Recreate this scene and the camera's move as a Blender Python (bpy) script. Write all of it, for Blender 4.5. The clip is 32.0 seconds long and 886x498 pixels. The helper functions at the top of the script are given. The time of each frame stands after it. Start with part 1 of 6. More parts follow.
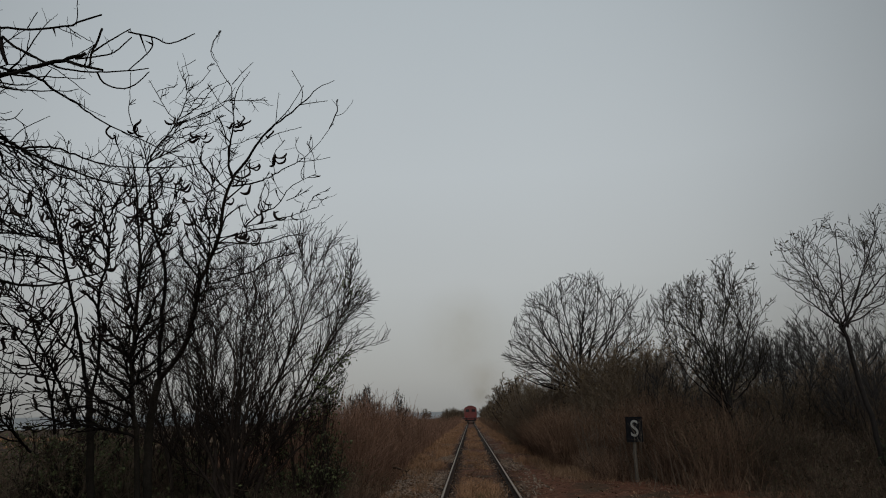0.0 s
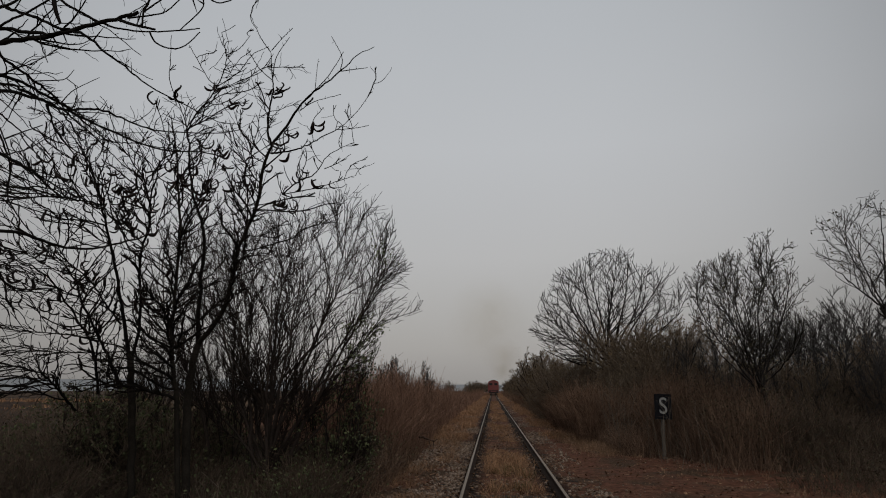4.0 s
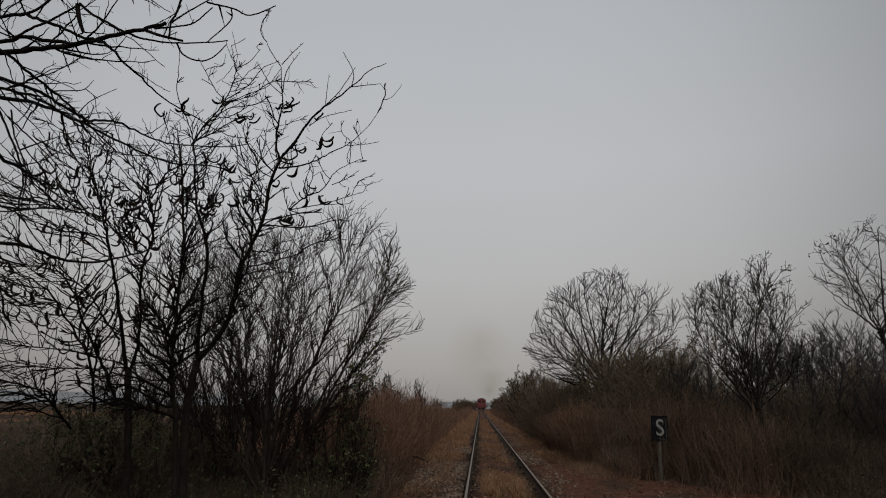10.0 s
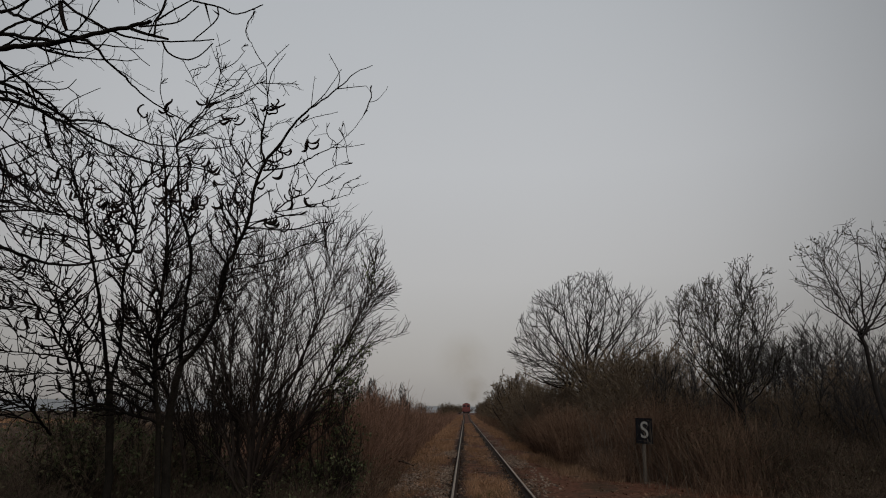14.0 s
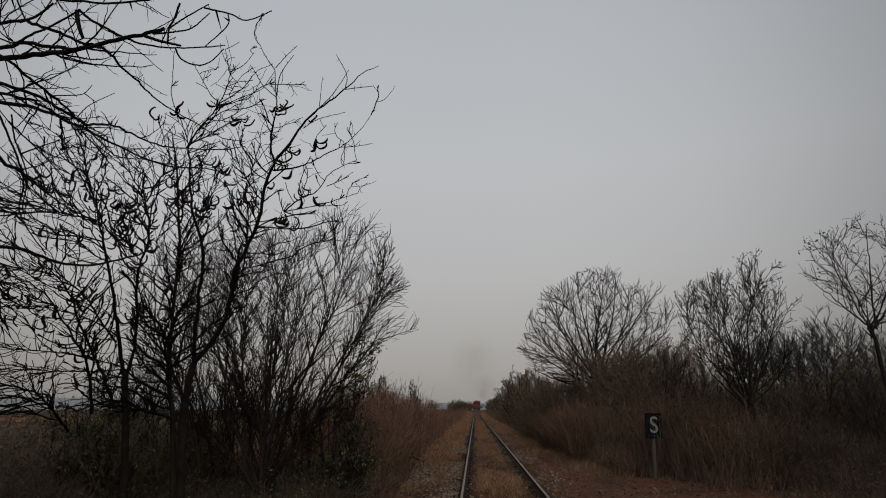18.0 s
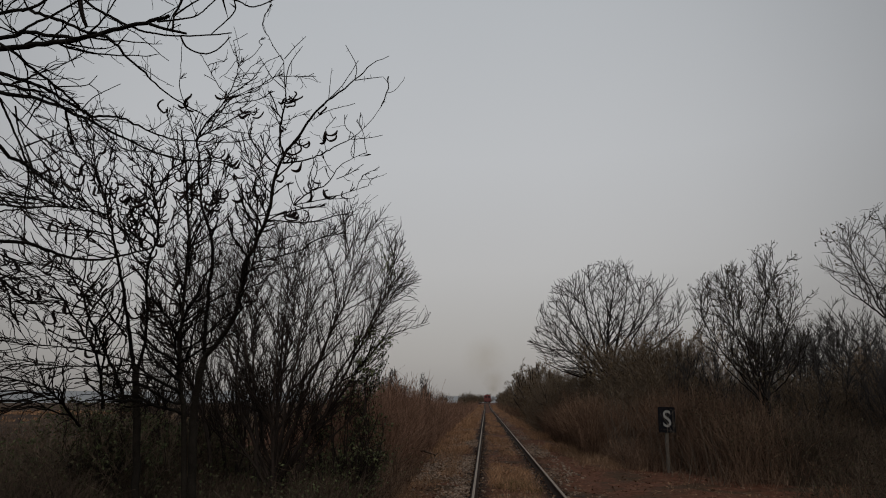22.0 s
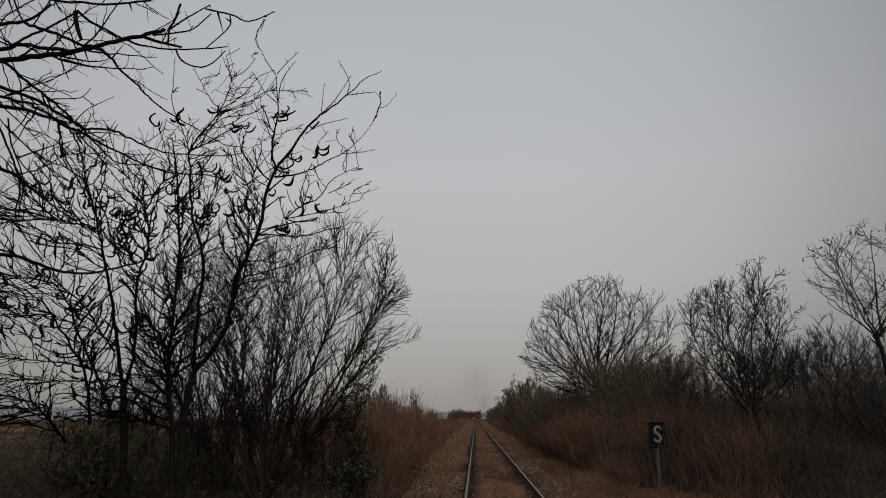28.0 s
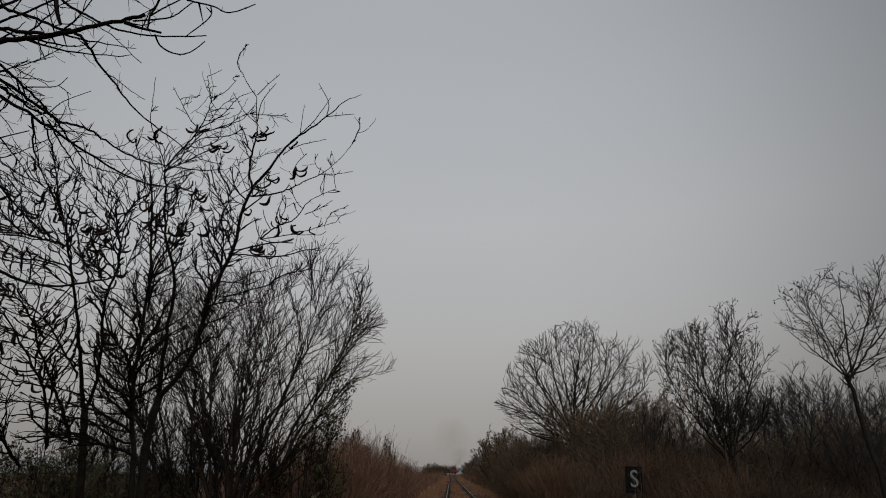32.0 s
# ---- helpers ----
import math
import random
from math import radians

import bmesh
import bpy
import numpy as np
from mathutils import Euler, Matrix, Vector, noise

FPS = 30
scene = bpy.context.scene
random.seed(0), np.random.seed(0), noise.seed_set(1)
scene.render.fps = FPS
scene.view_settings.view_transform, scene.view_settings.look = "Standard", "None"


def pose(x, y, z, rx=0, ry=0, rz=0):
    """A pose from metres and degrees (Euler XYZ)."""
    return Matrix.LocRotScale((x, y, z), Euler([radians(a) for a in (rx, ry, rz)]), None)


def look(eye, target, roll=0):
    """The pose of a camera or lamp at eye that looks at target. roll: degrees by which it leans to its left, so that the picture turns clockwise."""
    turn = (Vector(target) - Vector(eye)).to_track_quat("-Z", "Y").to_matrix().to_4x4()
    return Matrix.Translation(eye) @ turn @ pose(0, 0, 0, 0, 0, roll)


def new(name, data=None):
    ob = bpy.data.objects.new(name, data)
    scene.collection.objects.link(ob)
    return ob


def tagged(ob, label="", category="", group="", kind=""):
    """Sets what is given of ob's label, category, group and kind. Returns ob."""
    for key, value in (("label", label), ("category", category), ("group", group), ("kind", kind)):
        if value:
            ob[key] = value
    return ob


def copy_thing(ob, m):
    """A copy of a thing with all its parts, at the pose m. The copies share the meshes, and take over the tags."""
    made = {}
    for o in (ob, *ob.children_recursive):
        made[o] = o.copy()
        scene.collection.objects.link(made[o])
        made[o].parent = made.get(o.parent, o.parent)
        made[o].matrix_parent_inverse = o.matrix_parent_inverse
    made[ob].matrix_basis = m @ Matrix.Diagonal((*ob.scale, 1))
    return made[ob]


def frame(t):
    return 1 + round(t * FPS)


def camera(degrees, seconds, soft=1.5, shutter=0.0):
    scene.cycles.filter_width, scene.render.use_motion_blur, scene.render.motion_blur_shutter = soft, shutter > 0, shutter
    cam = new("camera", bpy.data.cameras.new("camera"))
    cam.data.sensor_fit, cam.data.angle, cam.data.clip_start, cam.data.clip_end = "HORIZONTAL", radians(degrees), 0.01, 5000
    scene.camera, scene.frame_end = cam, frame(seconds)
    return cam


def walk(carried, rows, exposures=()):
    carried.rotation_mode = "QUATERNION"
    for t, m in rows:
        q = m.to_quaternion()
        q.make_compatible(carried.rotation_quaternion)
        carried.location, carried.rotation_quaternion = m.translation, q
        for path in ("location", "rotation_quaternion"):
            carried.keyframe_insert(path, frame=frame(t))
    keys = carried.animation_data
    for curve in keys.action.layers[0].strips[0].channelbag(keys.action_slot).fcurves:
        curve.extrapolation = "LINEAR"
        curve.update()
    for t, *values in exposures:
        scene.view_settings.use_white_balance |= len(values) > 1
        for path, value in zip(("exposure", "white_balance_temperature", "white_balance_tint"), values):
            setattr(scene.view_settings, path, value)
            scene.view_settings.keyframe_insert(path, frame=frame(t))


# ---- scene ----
import collections

cam = camera(69.2, 32.0, 1.0)
PATH = [
    (0, (-0.151, -0.022, 1.635), (-0.216, 1.911, 2.143), -1.6),
    (0.5, (-0.182, 0.079, 1.626), (-0.255, 2.016, 2.116), -1.0),
    (1, (-0.184, 0.062, 1.604), (-0.284, 2.003, 2.074), -0.7),
    (1.5, (-0.218, 0.027, 1.621), (-0.349, 1.969, 2.078), -0.5),
    (2, (-0.266, 0.027, 1.63), (-0.397, 1.972, 2.076), -0.6),
    (2.5, (-0.27, 0.026, 1.616), (-0.412, 1.974, 2.047), -0.6),
    (4.5, (-0.295, 0.031, 1.616), (-0.448, 1.978, 2.046), 0.3),
    (5, (-0.316, 0.038, 1.634), (-0.485, 1.985, 2.057), 0.3),
    (5.5, (-0.347, 0.067, 1.64), (-0.512, 2.013, 2.071), -0.3),
    (6, (-0.33, 0.04, 1.614), (-0.493, 1.981, 2.066), -1.4),
    (6.5, (-0.329, 0.02, 1.627), (-0.499, 1.958, 2.093), -0.1),
    (7, (-0.218, 0.01, 1.588), (-0.409, 1.943, 2.064), 0.3),
    (7.5, (-0.29, 0.045, 1.603), (-0.528, 1.971, 2.085), 0.3),
    (8, (-0.451, 0.092, 1.658), (-0.683, 2.016, 2.15), -0.1),
    (8.5, (-0.516, 0.114, 1.689), (-0.701, 2.042, 2.187), 0.4),
    (9, (-0.487, 0.087, 1.663), (-0.641, 2.019, 2.158), 0.5),
    (9.5, (-0.513, 0.099, 1.659), (-0.639, 2.035, 2.144), 0.5),
    (10, (-0.497, 0.1, 1.661), (-0.611, 2.039, 2.141), 0.7),
    (10.5, (-0.503, 0.099, 1.647), (-0.606, 2.036, 2.135), 0.8),
    (11, (-0.504, 0.092, 1.654), (-0.603, 2.028, 2.146), 0.7),
    (11.5, (-0.512, 0.101, 1.64), (-0.604, 2.038, 2.129), 0.6),
    (12, (-0.492, 0.099, 1.644), (-0.588, 2.037, 2.13), 0.6),
    (12.5, (-0.513, 0.12, 1.638), (-0.607, 2.058, 2.121), 0.5),
    (13, (-0.509, 0.127, 1.648), (-0.607, 2.066, 2.128), 0.5),
    (13.5, (-0.523, 0.124, 1.647), (-0.607, 2.062, 2.134), 0.3),
    (14, (-0.517, 0.113, 1.645), (-0.583, 2.05, 2.138), 0.3),
    (14.5, (-0.5, 0.1, 1.63), (-0.555, 2.038, 2.122), 0.3),
    (16.5, (-0.468, 0.107, 1.632), (-0.522, 2.044, 2.126), 0.3),
    (17, (-0.501, 0.042, 1.645), (-0.557, 1.981, 2.131), 0.7),
    (17.5, (-0.511, 0.034, 1.645), (-0.568, 1.973, 2.131), -0.0),
    (18, (-0.498, 0.028, 1.626), (-0.592, 1.966, 2.11), -0.0),
    (18.5, (-0.527, 0.042, 1.65), (-0.639, 1.98, 2.13), -0.2),
    (19, (-0.557, 0.055, 1.658), (-0.673, 1.99, 2.149), -0.2),
    (19.5, (-0.563, 0.061, 1.667), (-0.665, 1.995, 2.163), -0.4),
    (20, (-0.529, 0.049, 1.643), (-0.647, 1.984, 2.135), -0.1),
    (20.5, (-0.572, 0.083, 1.665), (-0.692, 2.02, 2.147), -0.1),
    (21, (-0.559, 0.083, 1.65), (-0.68, 2.022, 2.124), -0.1),
    (21.5, (-0.557, 0.088, 1.654), (-0.674, 2.03, 2.118), -0.1),
    (22, (-0.522, 0.124, 1.647), (-0.647, 2.065, 2.111), 0.0),
    (22.5, (-0.535, 0.131, 1.653), (-0.667, 2.073, 2.111), -0.1),
    (23, (-0.531, 0.13, 1.645), (-0.664, 2.071, 2.106), -0.0),
    (23.5, (-0.539, 0.134, 1.646), (-0.663, 2.076, 2.109), -0.5),
    (24, (-0.518, 0.114, 1.647), (-0.638, 2.057, 2.107), -0.8),
    (24.5, (-0.521, 0.108, 1.651), (-0.631, 2.051, 2.112), -0.7),
    (25, (-0.521, 0.104, 1.637), (-0.625, 2.044, 2.113), -0.9),
    (25.5, (-0.52, 0.108, 1.655), (-0.611, 2.05, 2.123), -0.8),
    (27.5, (-0.538, 0.119, 1.629), (-0.631, 2.056, 2.118), -0.8),
    (28, (-0.537, 0.115, 1.634), (-0.631, 2.047, 2.144), -0.1),
    (28.5, (-0.558, 0.061, 1.601), (-0.661, 1.99, 2.12), -0.0),
    (29, (-0.54, 0.054, 1.596), (-0.634, 1.978, 2.133), 0.5),
    (29.5, (-0.546, 0.066, 1.57), (-0.66, 1.987, 2.117), 0.5),
    (30, (-0.539, 0.087, 1.552), (-0.661, 2.002, 2.116), 1.6),
    (30.5, (-0.615, 0.18, 1.494), (-0.697, 2.102, 2.042), 1.5),
    (31, (-0.582, 0.224, 1.38), (-0.606, 2.138, 1.962), 1.8),
    (31.5, (-0.516, 0.18, 1.347), (-0.509, 2.073, 1.991), -0.0),
    (32, (-0.517, 0.206, 1.342), (-0.541, 2.094, 2.003), 0.2),
]
walk(cam, [(t, look(eye, target, roll)) for t, eye, target, roll in PATH],
     exposures=[(0, 0, 6250, 5), (1, 0, 6350, 7), (2.5, 0, 6420, 9), (5, 0, 6480, 10), (30, 0, 6500, 10), (32, -0.12, 6500, 10)])

# ---------------------------------------------------------------- light
world = bpy.data.worlds.new("overcast_sky")
scene.world = world
world.use_nodes = True
wn, wl = world.node_tree.nodes, world.node_tree.links
SUN_UP, SUN_ROUND = radians(40), radians(165)


def build_sky():
    bg = wn["Background"]
    sky = wn.new("ShaderNodeTexSky")
    sky.sky_type, sky.sun_disc = "NISHITA", False
    sky.sun_elevation, sky.sun_rotation, sky.dust_density, sky.air_density = SUN_UP, SUN_ROUND, 6.0, 1.5
    scale = wn.new("ShaderNodeVectorMath")
    scale.operation = "SCALE"
    scale.inputs["Scale"].default_value = 0.10
    wl.new(sky.outputs["Color"], scale.inputs[0])
    # the cloud deck: an even grey, warmer and a little darker towards the horizon
    where = wn.new("ShaderNodeTexCoord")
    cut = wn.new("ShaderNodeSeparateXYZ")
    wl.new(where.outputs["Generated"], cut.inputs[0])
    ramp = wn.new("ShaderNodeValToRGB")
    stops = ((0.0, (0.31, 0.295, 0.28)), (0.06, (0.385, 0.37, 0.355)), (0.2, (0.475, 0.468, 0.465)),
             (0.36, (0.50, 0.507, 0.517)), (0.6, (0.455, 0.475, 0.495)), (1.0, (0.46, 0.48, 0.50)))
    el = ramp.color_ramp.elements
    for i, (at, c) in enumerate(stops):
        e = el[i] if i < 2 else el.new(at)
        e.position, e.color = at, (*c, 1)
    wl.new(cut.outputs["Z"], ramp.inputs["Fac"])
    cloud = wn.new("ShaderNodeTexNoise")
    cloud.inputs["Scale"].default_value, cloud.inputs["Detail"].default_value = 1.6, 3.0
    wl.new(where.outputs["Generated"], cloud.inputs["Vector"])
    soft = wn.new("ShaderNodeMapRange")
    soft.inputs["To Min"].default_value, soft.inputs["To Max"].default_value = 0.95, 1.05
    wl.new(cloud.outputs["Fac"], soft.inputs["Value"])
    # the deck is thinnest low over the line
    toward = wn.new("ShaderNodeVectorMath")
    toward.operation = "DOT_PRODUCT"
    toward.inputs[1].default_value = (-0.11, 0.927, 0.36)
    wl.new(where.outputs["Generated"], toward.inputs[0])
    glow = wn.new("ShaderNodeMapRange")
    glow.interpolation_type = "SMOOTHSTEP"
    glow.inputs["From Min"].default_value, glow.inputs["From Max"].default_value = 0.64, 0.98
    glow.inputs["To Min"].default_value, glow.inputs["To Max"].default_value = 0.48, 1.0
    wl.new(toward.outputs["Value"], glow.inputs["Value"])
    both = wn.new("ShaderNodeMath")
    both.operation = "MULTIPLY"
    wl.new(soft.outputs["Result"], both.inputs[0])
    wl.new(glow.outputs["Result"], both.inputs[1])
    lumpy = wn.new("ShaderNodeVectorMath")
    lumpy.operation = "SCALE"
    wl.new(ramp.outputs["Color"], lumpy.inputs[0])
    wl.new(both.outputs[0], lumpy.inputs["Scale"])
    mix = wn.new("ShaderNodeMix")
    mix.data_type = "RGBA"
    mix.inputs["Factor"].default_value = 0.93
    wl.new(scale.outputs["Vector"], mix.inputs["A"])
    wl.new(lumpy.outputs["Vector"], mix.inputs["B"])
    wl.new(mix.outputs["Result"], bg.inputs["Color"])
    bg.inputs["Strength"].default_value = 1.0


build_sky()
sun_data = bpy.data.lights.new("sun", "SUN")
sun_data.energy, sun_data.angle, sun_data.color = 0.6, radians(40), (1.0, 0.97, 0.93)
sun = new("sun", sun_data)
sun.matrix_world = look((0, 0, 60), (0 - 40 * math.sin(SUN_ROUND), 0 - 40 * math.cos(SUN_ROUND), 60 - 40 * math.tan(SUN_UP)))
scene.view_settings.exposure = 0.0


# ---------------------------------------------------------------- materials
def surface(name, low, high, scale=6.0, rough=0.9, bump=0.3, fine=60.0, vary=0.25, metal=0.0, by="object", spec=0.2):
    """A two-scale mottled surface; by: 'object' varies by object, 'island' by loose piece."""
    m = bpy.data.materials.new(name)
    m.use_nodes = True
    n, l = m.node_tree.nodes, m.node_tree.links
    b = n["Principled BSDF"]
    b.inputs["Metallic"].default_value = metal
    b.inputs["Specular IOR Level"].default_value = spec
    co = n.new("ShaderNodeTexCoord")
    big, small = n.new("ShaderNodeTexNoise"), n.new("ShaderNodeTexNoise")
    big.inputs["Scale"].default_value, big.inputs["Detail"].default_value = scale, 4
    small.inputs["Scale"].default_value, small.inputs["Detail"].default_value = fine, 3
    l.new(co.outputs["Object"], big.inputs["Vector"])
    l.new(co.outputs["Object"], small.inputs["Vector"])
    add = n.new("ShaderNodeMath")
    add.operation = "MULTIPLY_ADD"
    add.inputs[1].default_value = 0.55
    l.new(small.outputs["Fac"], add.inputs[0])
    half = n.new("ShaderNodeMath")
    half.operation = "MULTIPLY"
    half.inputs[1].default_value = 0.55
    l.new(big.outputs["Fac"], half.inputs[0])
    l.new(half.outputs[0], add.inputs[2])
    span = n.new("ShaderNodeMapRange")
    span.inputs["From Min"].default_value, span.inputs["From Max"].default_value = 0.36, 0.74
    l.new(add.outputs[0], span.inputs["Value"])
    mix = n.new("ShaderNodeMix")
    mix.data_type = "RGBA"
    mix.inputs["A"].default_value, mix.inputs["B"].default_value = (*low, 1), (*high, 1)
    l.new(span.outputs["Result"], mix.inputs["Factor"])
    tone = n.new("ShaderNodeHueSaturation")
    l.new(mix.outputs["Result"], tone.inputs["Color"])
    if by == "island":
        rnd = n.new("ShaderNodeNewGeometry").outputs["Random Per Island"]
    else:
        rnd = n.new("ShaderNodeObjectInfo").outputs["Random"]
    r = n.new("ShaderNodeMapRange")
    r.inputs["To Min"].default_value, r.inputs["To Max"].default_value = 1 - vary, 1 + vary
    l.new(rnd, r.inputs["Value"])
    l.new(r.outputs["Result"], tone.inputs["Value"])
    l.new(tone.outputs["Color"], b.inputs["Base Color"])
    rr = n.new("ShaderNodeMapRange")
    rr.inputs["To Min"].default_value, rr.inputs["To Max"].default_value = max(0.05, rough - 0.12), min(1, rough + 0.1)
    l.new(small.outputs["Fac"], rr.inputs["Value"])
    l.new(rr.outputs["Result"], b.inputs["Roughness"])
    if bump:
        bp = n.new("ShaderNodeBump")
        bp.inputs["Strength"].default_value, bp.inputs["Distance"].default_value = bump, 0.01
        l.new(add.outputs[0], bp.inputs["Height"])
        l.new(bp.outputs["Normal"], b.inputs["Normal"])
    return m


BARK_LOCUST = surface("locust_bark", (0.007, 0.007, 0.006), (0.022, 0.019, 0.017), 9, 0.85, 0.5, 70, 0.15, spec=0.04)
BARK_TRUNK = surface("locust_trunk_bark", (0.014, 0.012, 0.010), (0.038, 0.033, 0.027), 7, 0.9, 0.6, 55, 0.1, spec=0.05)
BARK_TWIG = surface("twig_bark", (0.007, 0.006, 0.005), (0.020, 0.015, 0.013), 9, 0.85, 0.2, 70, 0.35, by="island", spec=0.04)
BARK_WILLOW = surface("willow_bark", (0.020, 0.015, 0.013), (0.053, 0.039, 0.032), 8, 0.85, 0.4, 60, 0.15)
TWIG_WILLOW = surface("willow_twigs", (0.011, 0.007, 0.006), (0.029, 0.020, 0.015), 8, 0.85, 0.2, 60, 0.35, by="island")
BARK_GREY = surface("grey_bark", (0.014, 0.012, 0.012), (0.036, 0.031, 0.029), 6, 0.9, 0.4, 45, 0.15)
TWIG_GREY = surface("grey_twigs", (0.018, 0.014, 0.013), (0.040, 0.034, 0.029), 6, 0.9, 0.2, 45, 0.35, by="island")
# paler for the background trees' haze; thin shrubs and saplings share it
TWIG_FAR = surface("haze_pale_twigs", (0.036, 0.031, 0.030), (0.060, 0.055, 0.053), 6, 0.95, 0.1, 45, 0.3, by="island")
POD_SKIN = surface("pod_skin", (0.007, 0.004, 0.003), (0.021, 0.011, 0.008), 14, 0.55, 0.3, 90, 0.3)
LEAF_OLIVE = surface("olive_leaf", (0.052, 0.061, 0.028), (0.115, 0.128, 0.061), 4, 0.75, 0.1, 50, 0.5, by="island")
LEAF_DARK = surface("dark_leaf", (0.036, 0.032, 0.019), (0.091, 0.077, 0.044), 4, 0.75, 0.1, 50, 0.5, by="island")
# blackthorn row colours, lightened to stand in for haze down the line
TWIG_ROW = surface("hazed_hedge_twigs", (0.100, 0.075, 0.054), (0.200, 0.152, 0.110), 6, 0.95, 0.1, 45, 0.25, by="island")
LEAF_ROW = surface("hazed_hedge_leaf", (0.090, 0.064, 0.037), (0.188, 0.134, 0.079), 4, 0.85, 0.1, 50, 0.35, by="island")
LEAF_GREEN = surface("green_leaf", (0.024, 0.036, 0.017), (0.055, 0.078, 0.038), 4, 0.7, 0.1, 50, 0.4, by="island")
LEAF_DEAD = surface("dead_leaf", (0.053, 0.034, 0.020), (0.127, 0.078, 0.048), 4, 0.85, 0.1, 50, 0.5, by="island")
CANE_BROWN = surface("brown_canes", (0.140, 0.080, 0.055), (0.306, 0.181, 0.127), 3, 0.9, 0.1, 40, 0.6, by="island")
CANE_MID = surface("umber_canes", (0.099, 0.063, 0.044), (0.228, 0.147, 0.101), 3, 0.9, 0.1, 40, 0.6, by="island")
CANE_WARM = surface("russet_canes", (0.108, 0.066, 0.044), (0.245, 0.152, 0.102), 3, 0.9, 0.1, 40, 0.6, by="island")
CANE_DARK = surface("dark_canes", (0.049, 0.036, 0.025), (0.135, 0.096, 0.071), 3, 0.9, 0.1, 40, 0.5, by="island")
CANE_PALE = surface("pale_canes", (0.106, 0.086, 0.066), (0.198, 0.165, 0.132), 3, 0.9, 0.1, 40, 0.35, by="island")
STRAW = surface("straw_grass", (0.204, 0.109, 0.059), (0.468, 0.278, 0.159), 2, 0.9, 0.0, 30, 0.4, by="island")
STRAW_RUST = surface("rusty_grass", (0.155, 0.088, 0.052), (0.349, 0.224, 0.140), 2, 0.9, 0.0, 30, 0.4, by="island")
GRASS_GREEN = surface("green_grass", (0.049, 0.056, 0.017), (0.112, 0.108, 0.038), 2, 0.85, 0.0, 30, 0.4, by="island")
STONE = surface("ballast_stone", (0.12, 0.086, 0.064), (0.35, 0.265, 0.205), 8, 0.95, 0.4, 50, 0.45, by="island")
RAIL_SIDE = surface("rail_rust", (0.021, 0.012, 0.008), (0.051, 0.029, 0.019), 12, 0.9, 0.4, 80, 0.1)
RAIL_TOP = surface("rail_worn_steel", (0.22, 0.175, 0.135), (0.33, 0.27, 0.21), 14, 0.6, 0.1, 120, 0.05, metal=0.0, spec=0.15)
SLEEPER_WOOD = surface("sleeper_wood", (0.021, 0.015, 0.013), (0.059, 0.045, 0.036), 7, 0.95, 0.6, 60, 0.3)
SIGN_BLACK = surface("sign_black_enamel", (0.006, 0.006, 0.008), (0.018, 0.018, 0.022), 9, 0.6, 0.1, 70, 0.1, spec=0.05)
SIGN_WHITE = surface("sign_white_paint", (0.25, 0.25, 0.243), (0.45, 0.45, 0.437), 25, 0.7, 0.1, 90, 0.05)
POST_GREY = surface("post_concrete", (0.085, 0.073, 0.062), (0.165, 0.145, 0.125), 10, 0.95, 0.4, 70, 0.1)
# body red made paler and pinker: the mist over the distance, in the colour
TRAIN_RED = surface("hazed_red_paint", (0.157, 0.046, 0.046), (0.216, 0.067, 0.064), 1.5, 0.6, 0.0, 12, 0.02)
TRAIN_DARK = surface("sooty_metal", (0.018, 0.016, 0.016), (0.045, 0.040, 0.040), 3, 0.7, 0.1, 20, 0.05)
TRAIN_ROOF = surface("roof_grey", (0.07, 0.06, 0.06), (0.12, 0.10, 0.10), 2, 0.8, 0.1, 14, 0.05)
WINDOW_GLASS = surface("window_glass", (0.02, 0.022, 0.025), (0.035, 0.037, 0.04), 2, 0.08, 0.0, 10, 0.02, spec=0.6)
LAMP_RED = surface("red_lens", (0.35, 0.01, 0.01), (0.45, 0.02, 0.02), 5, 0.2, 0.0, 10, 0.02, spec=0.6)
LOG_WOOD = surface("rotten_wood", (0.030, 0.022, 0.016), (0.075, 0.055, 0.042), 7, 0.95, 0.5, 60, 0.1)
# distance haze is put into the hills' pale bluish colour
HILL = surface("hazed_hill", (0.30, 0.312, 0.322), (0.34, 0.352, 0.362), 0.01, 1.0, 0.0, 0.05, 0.0)


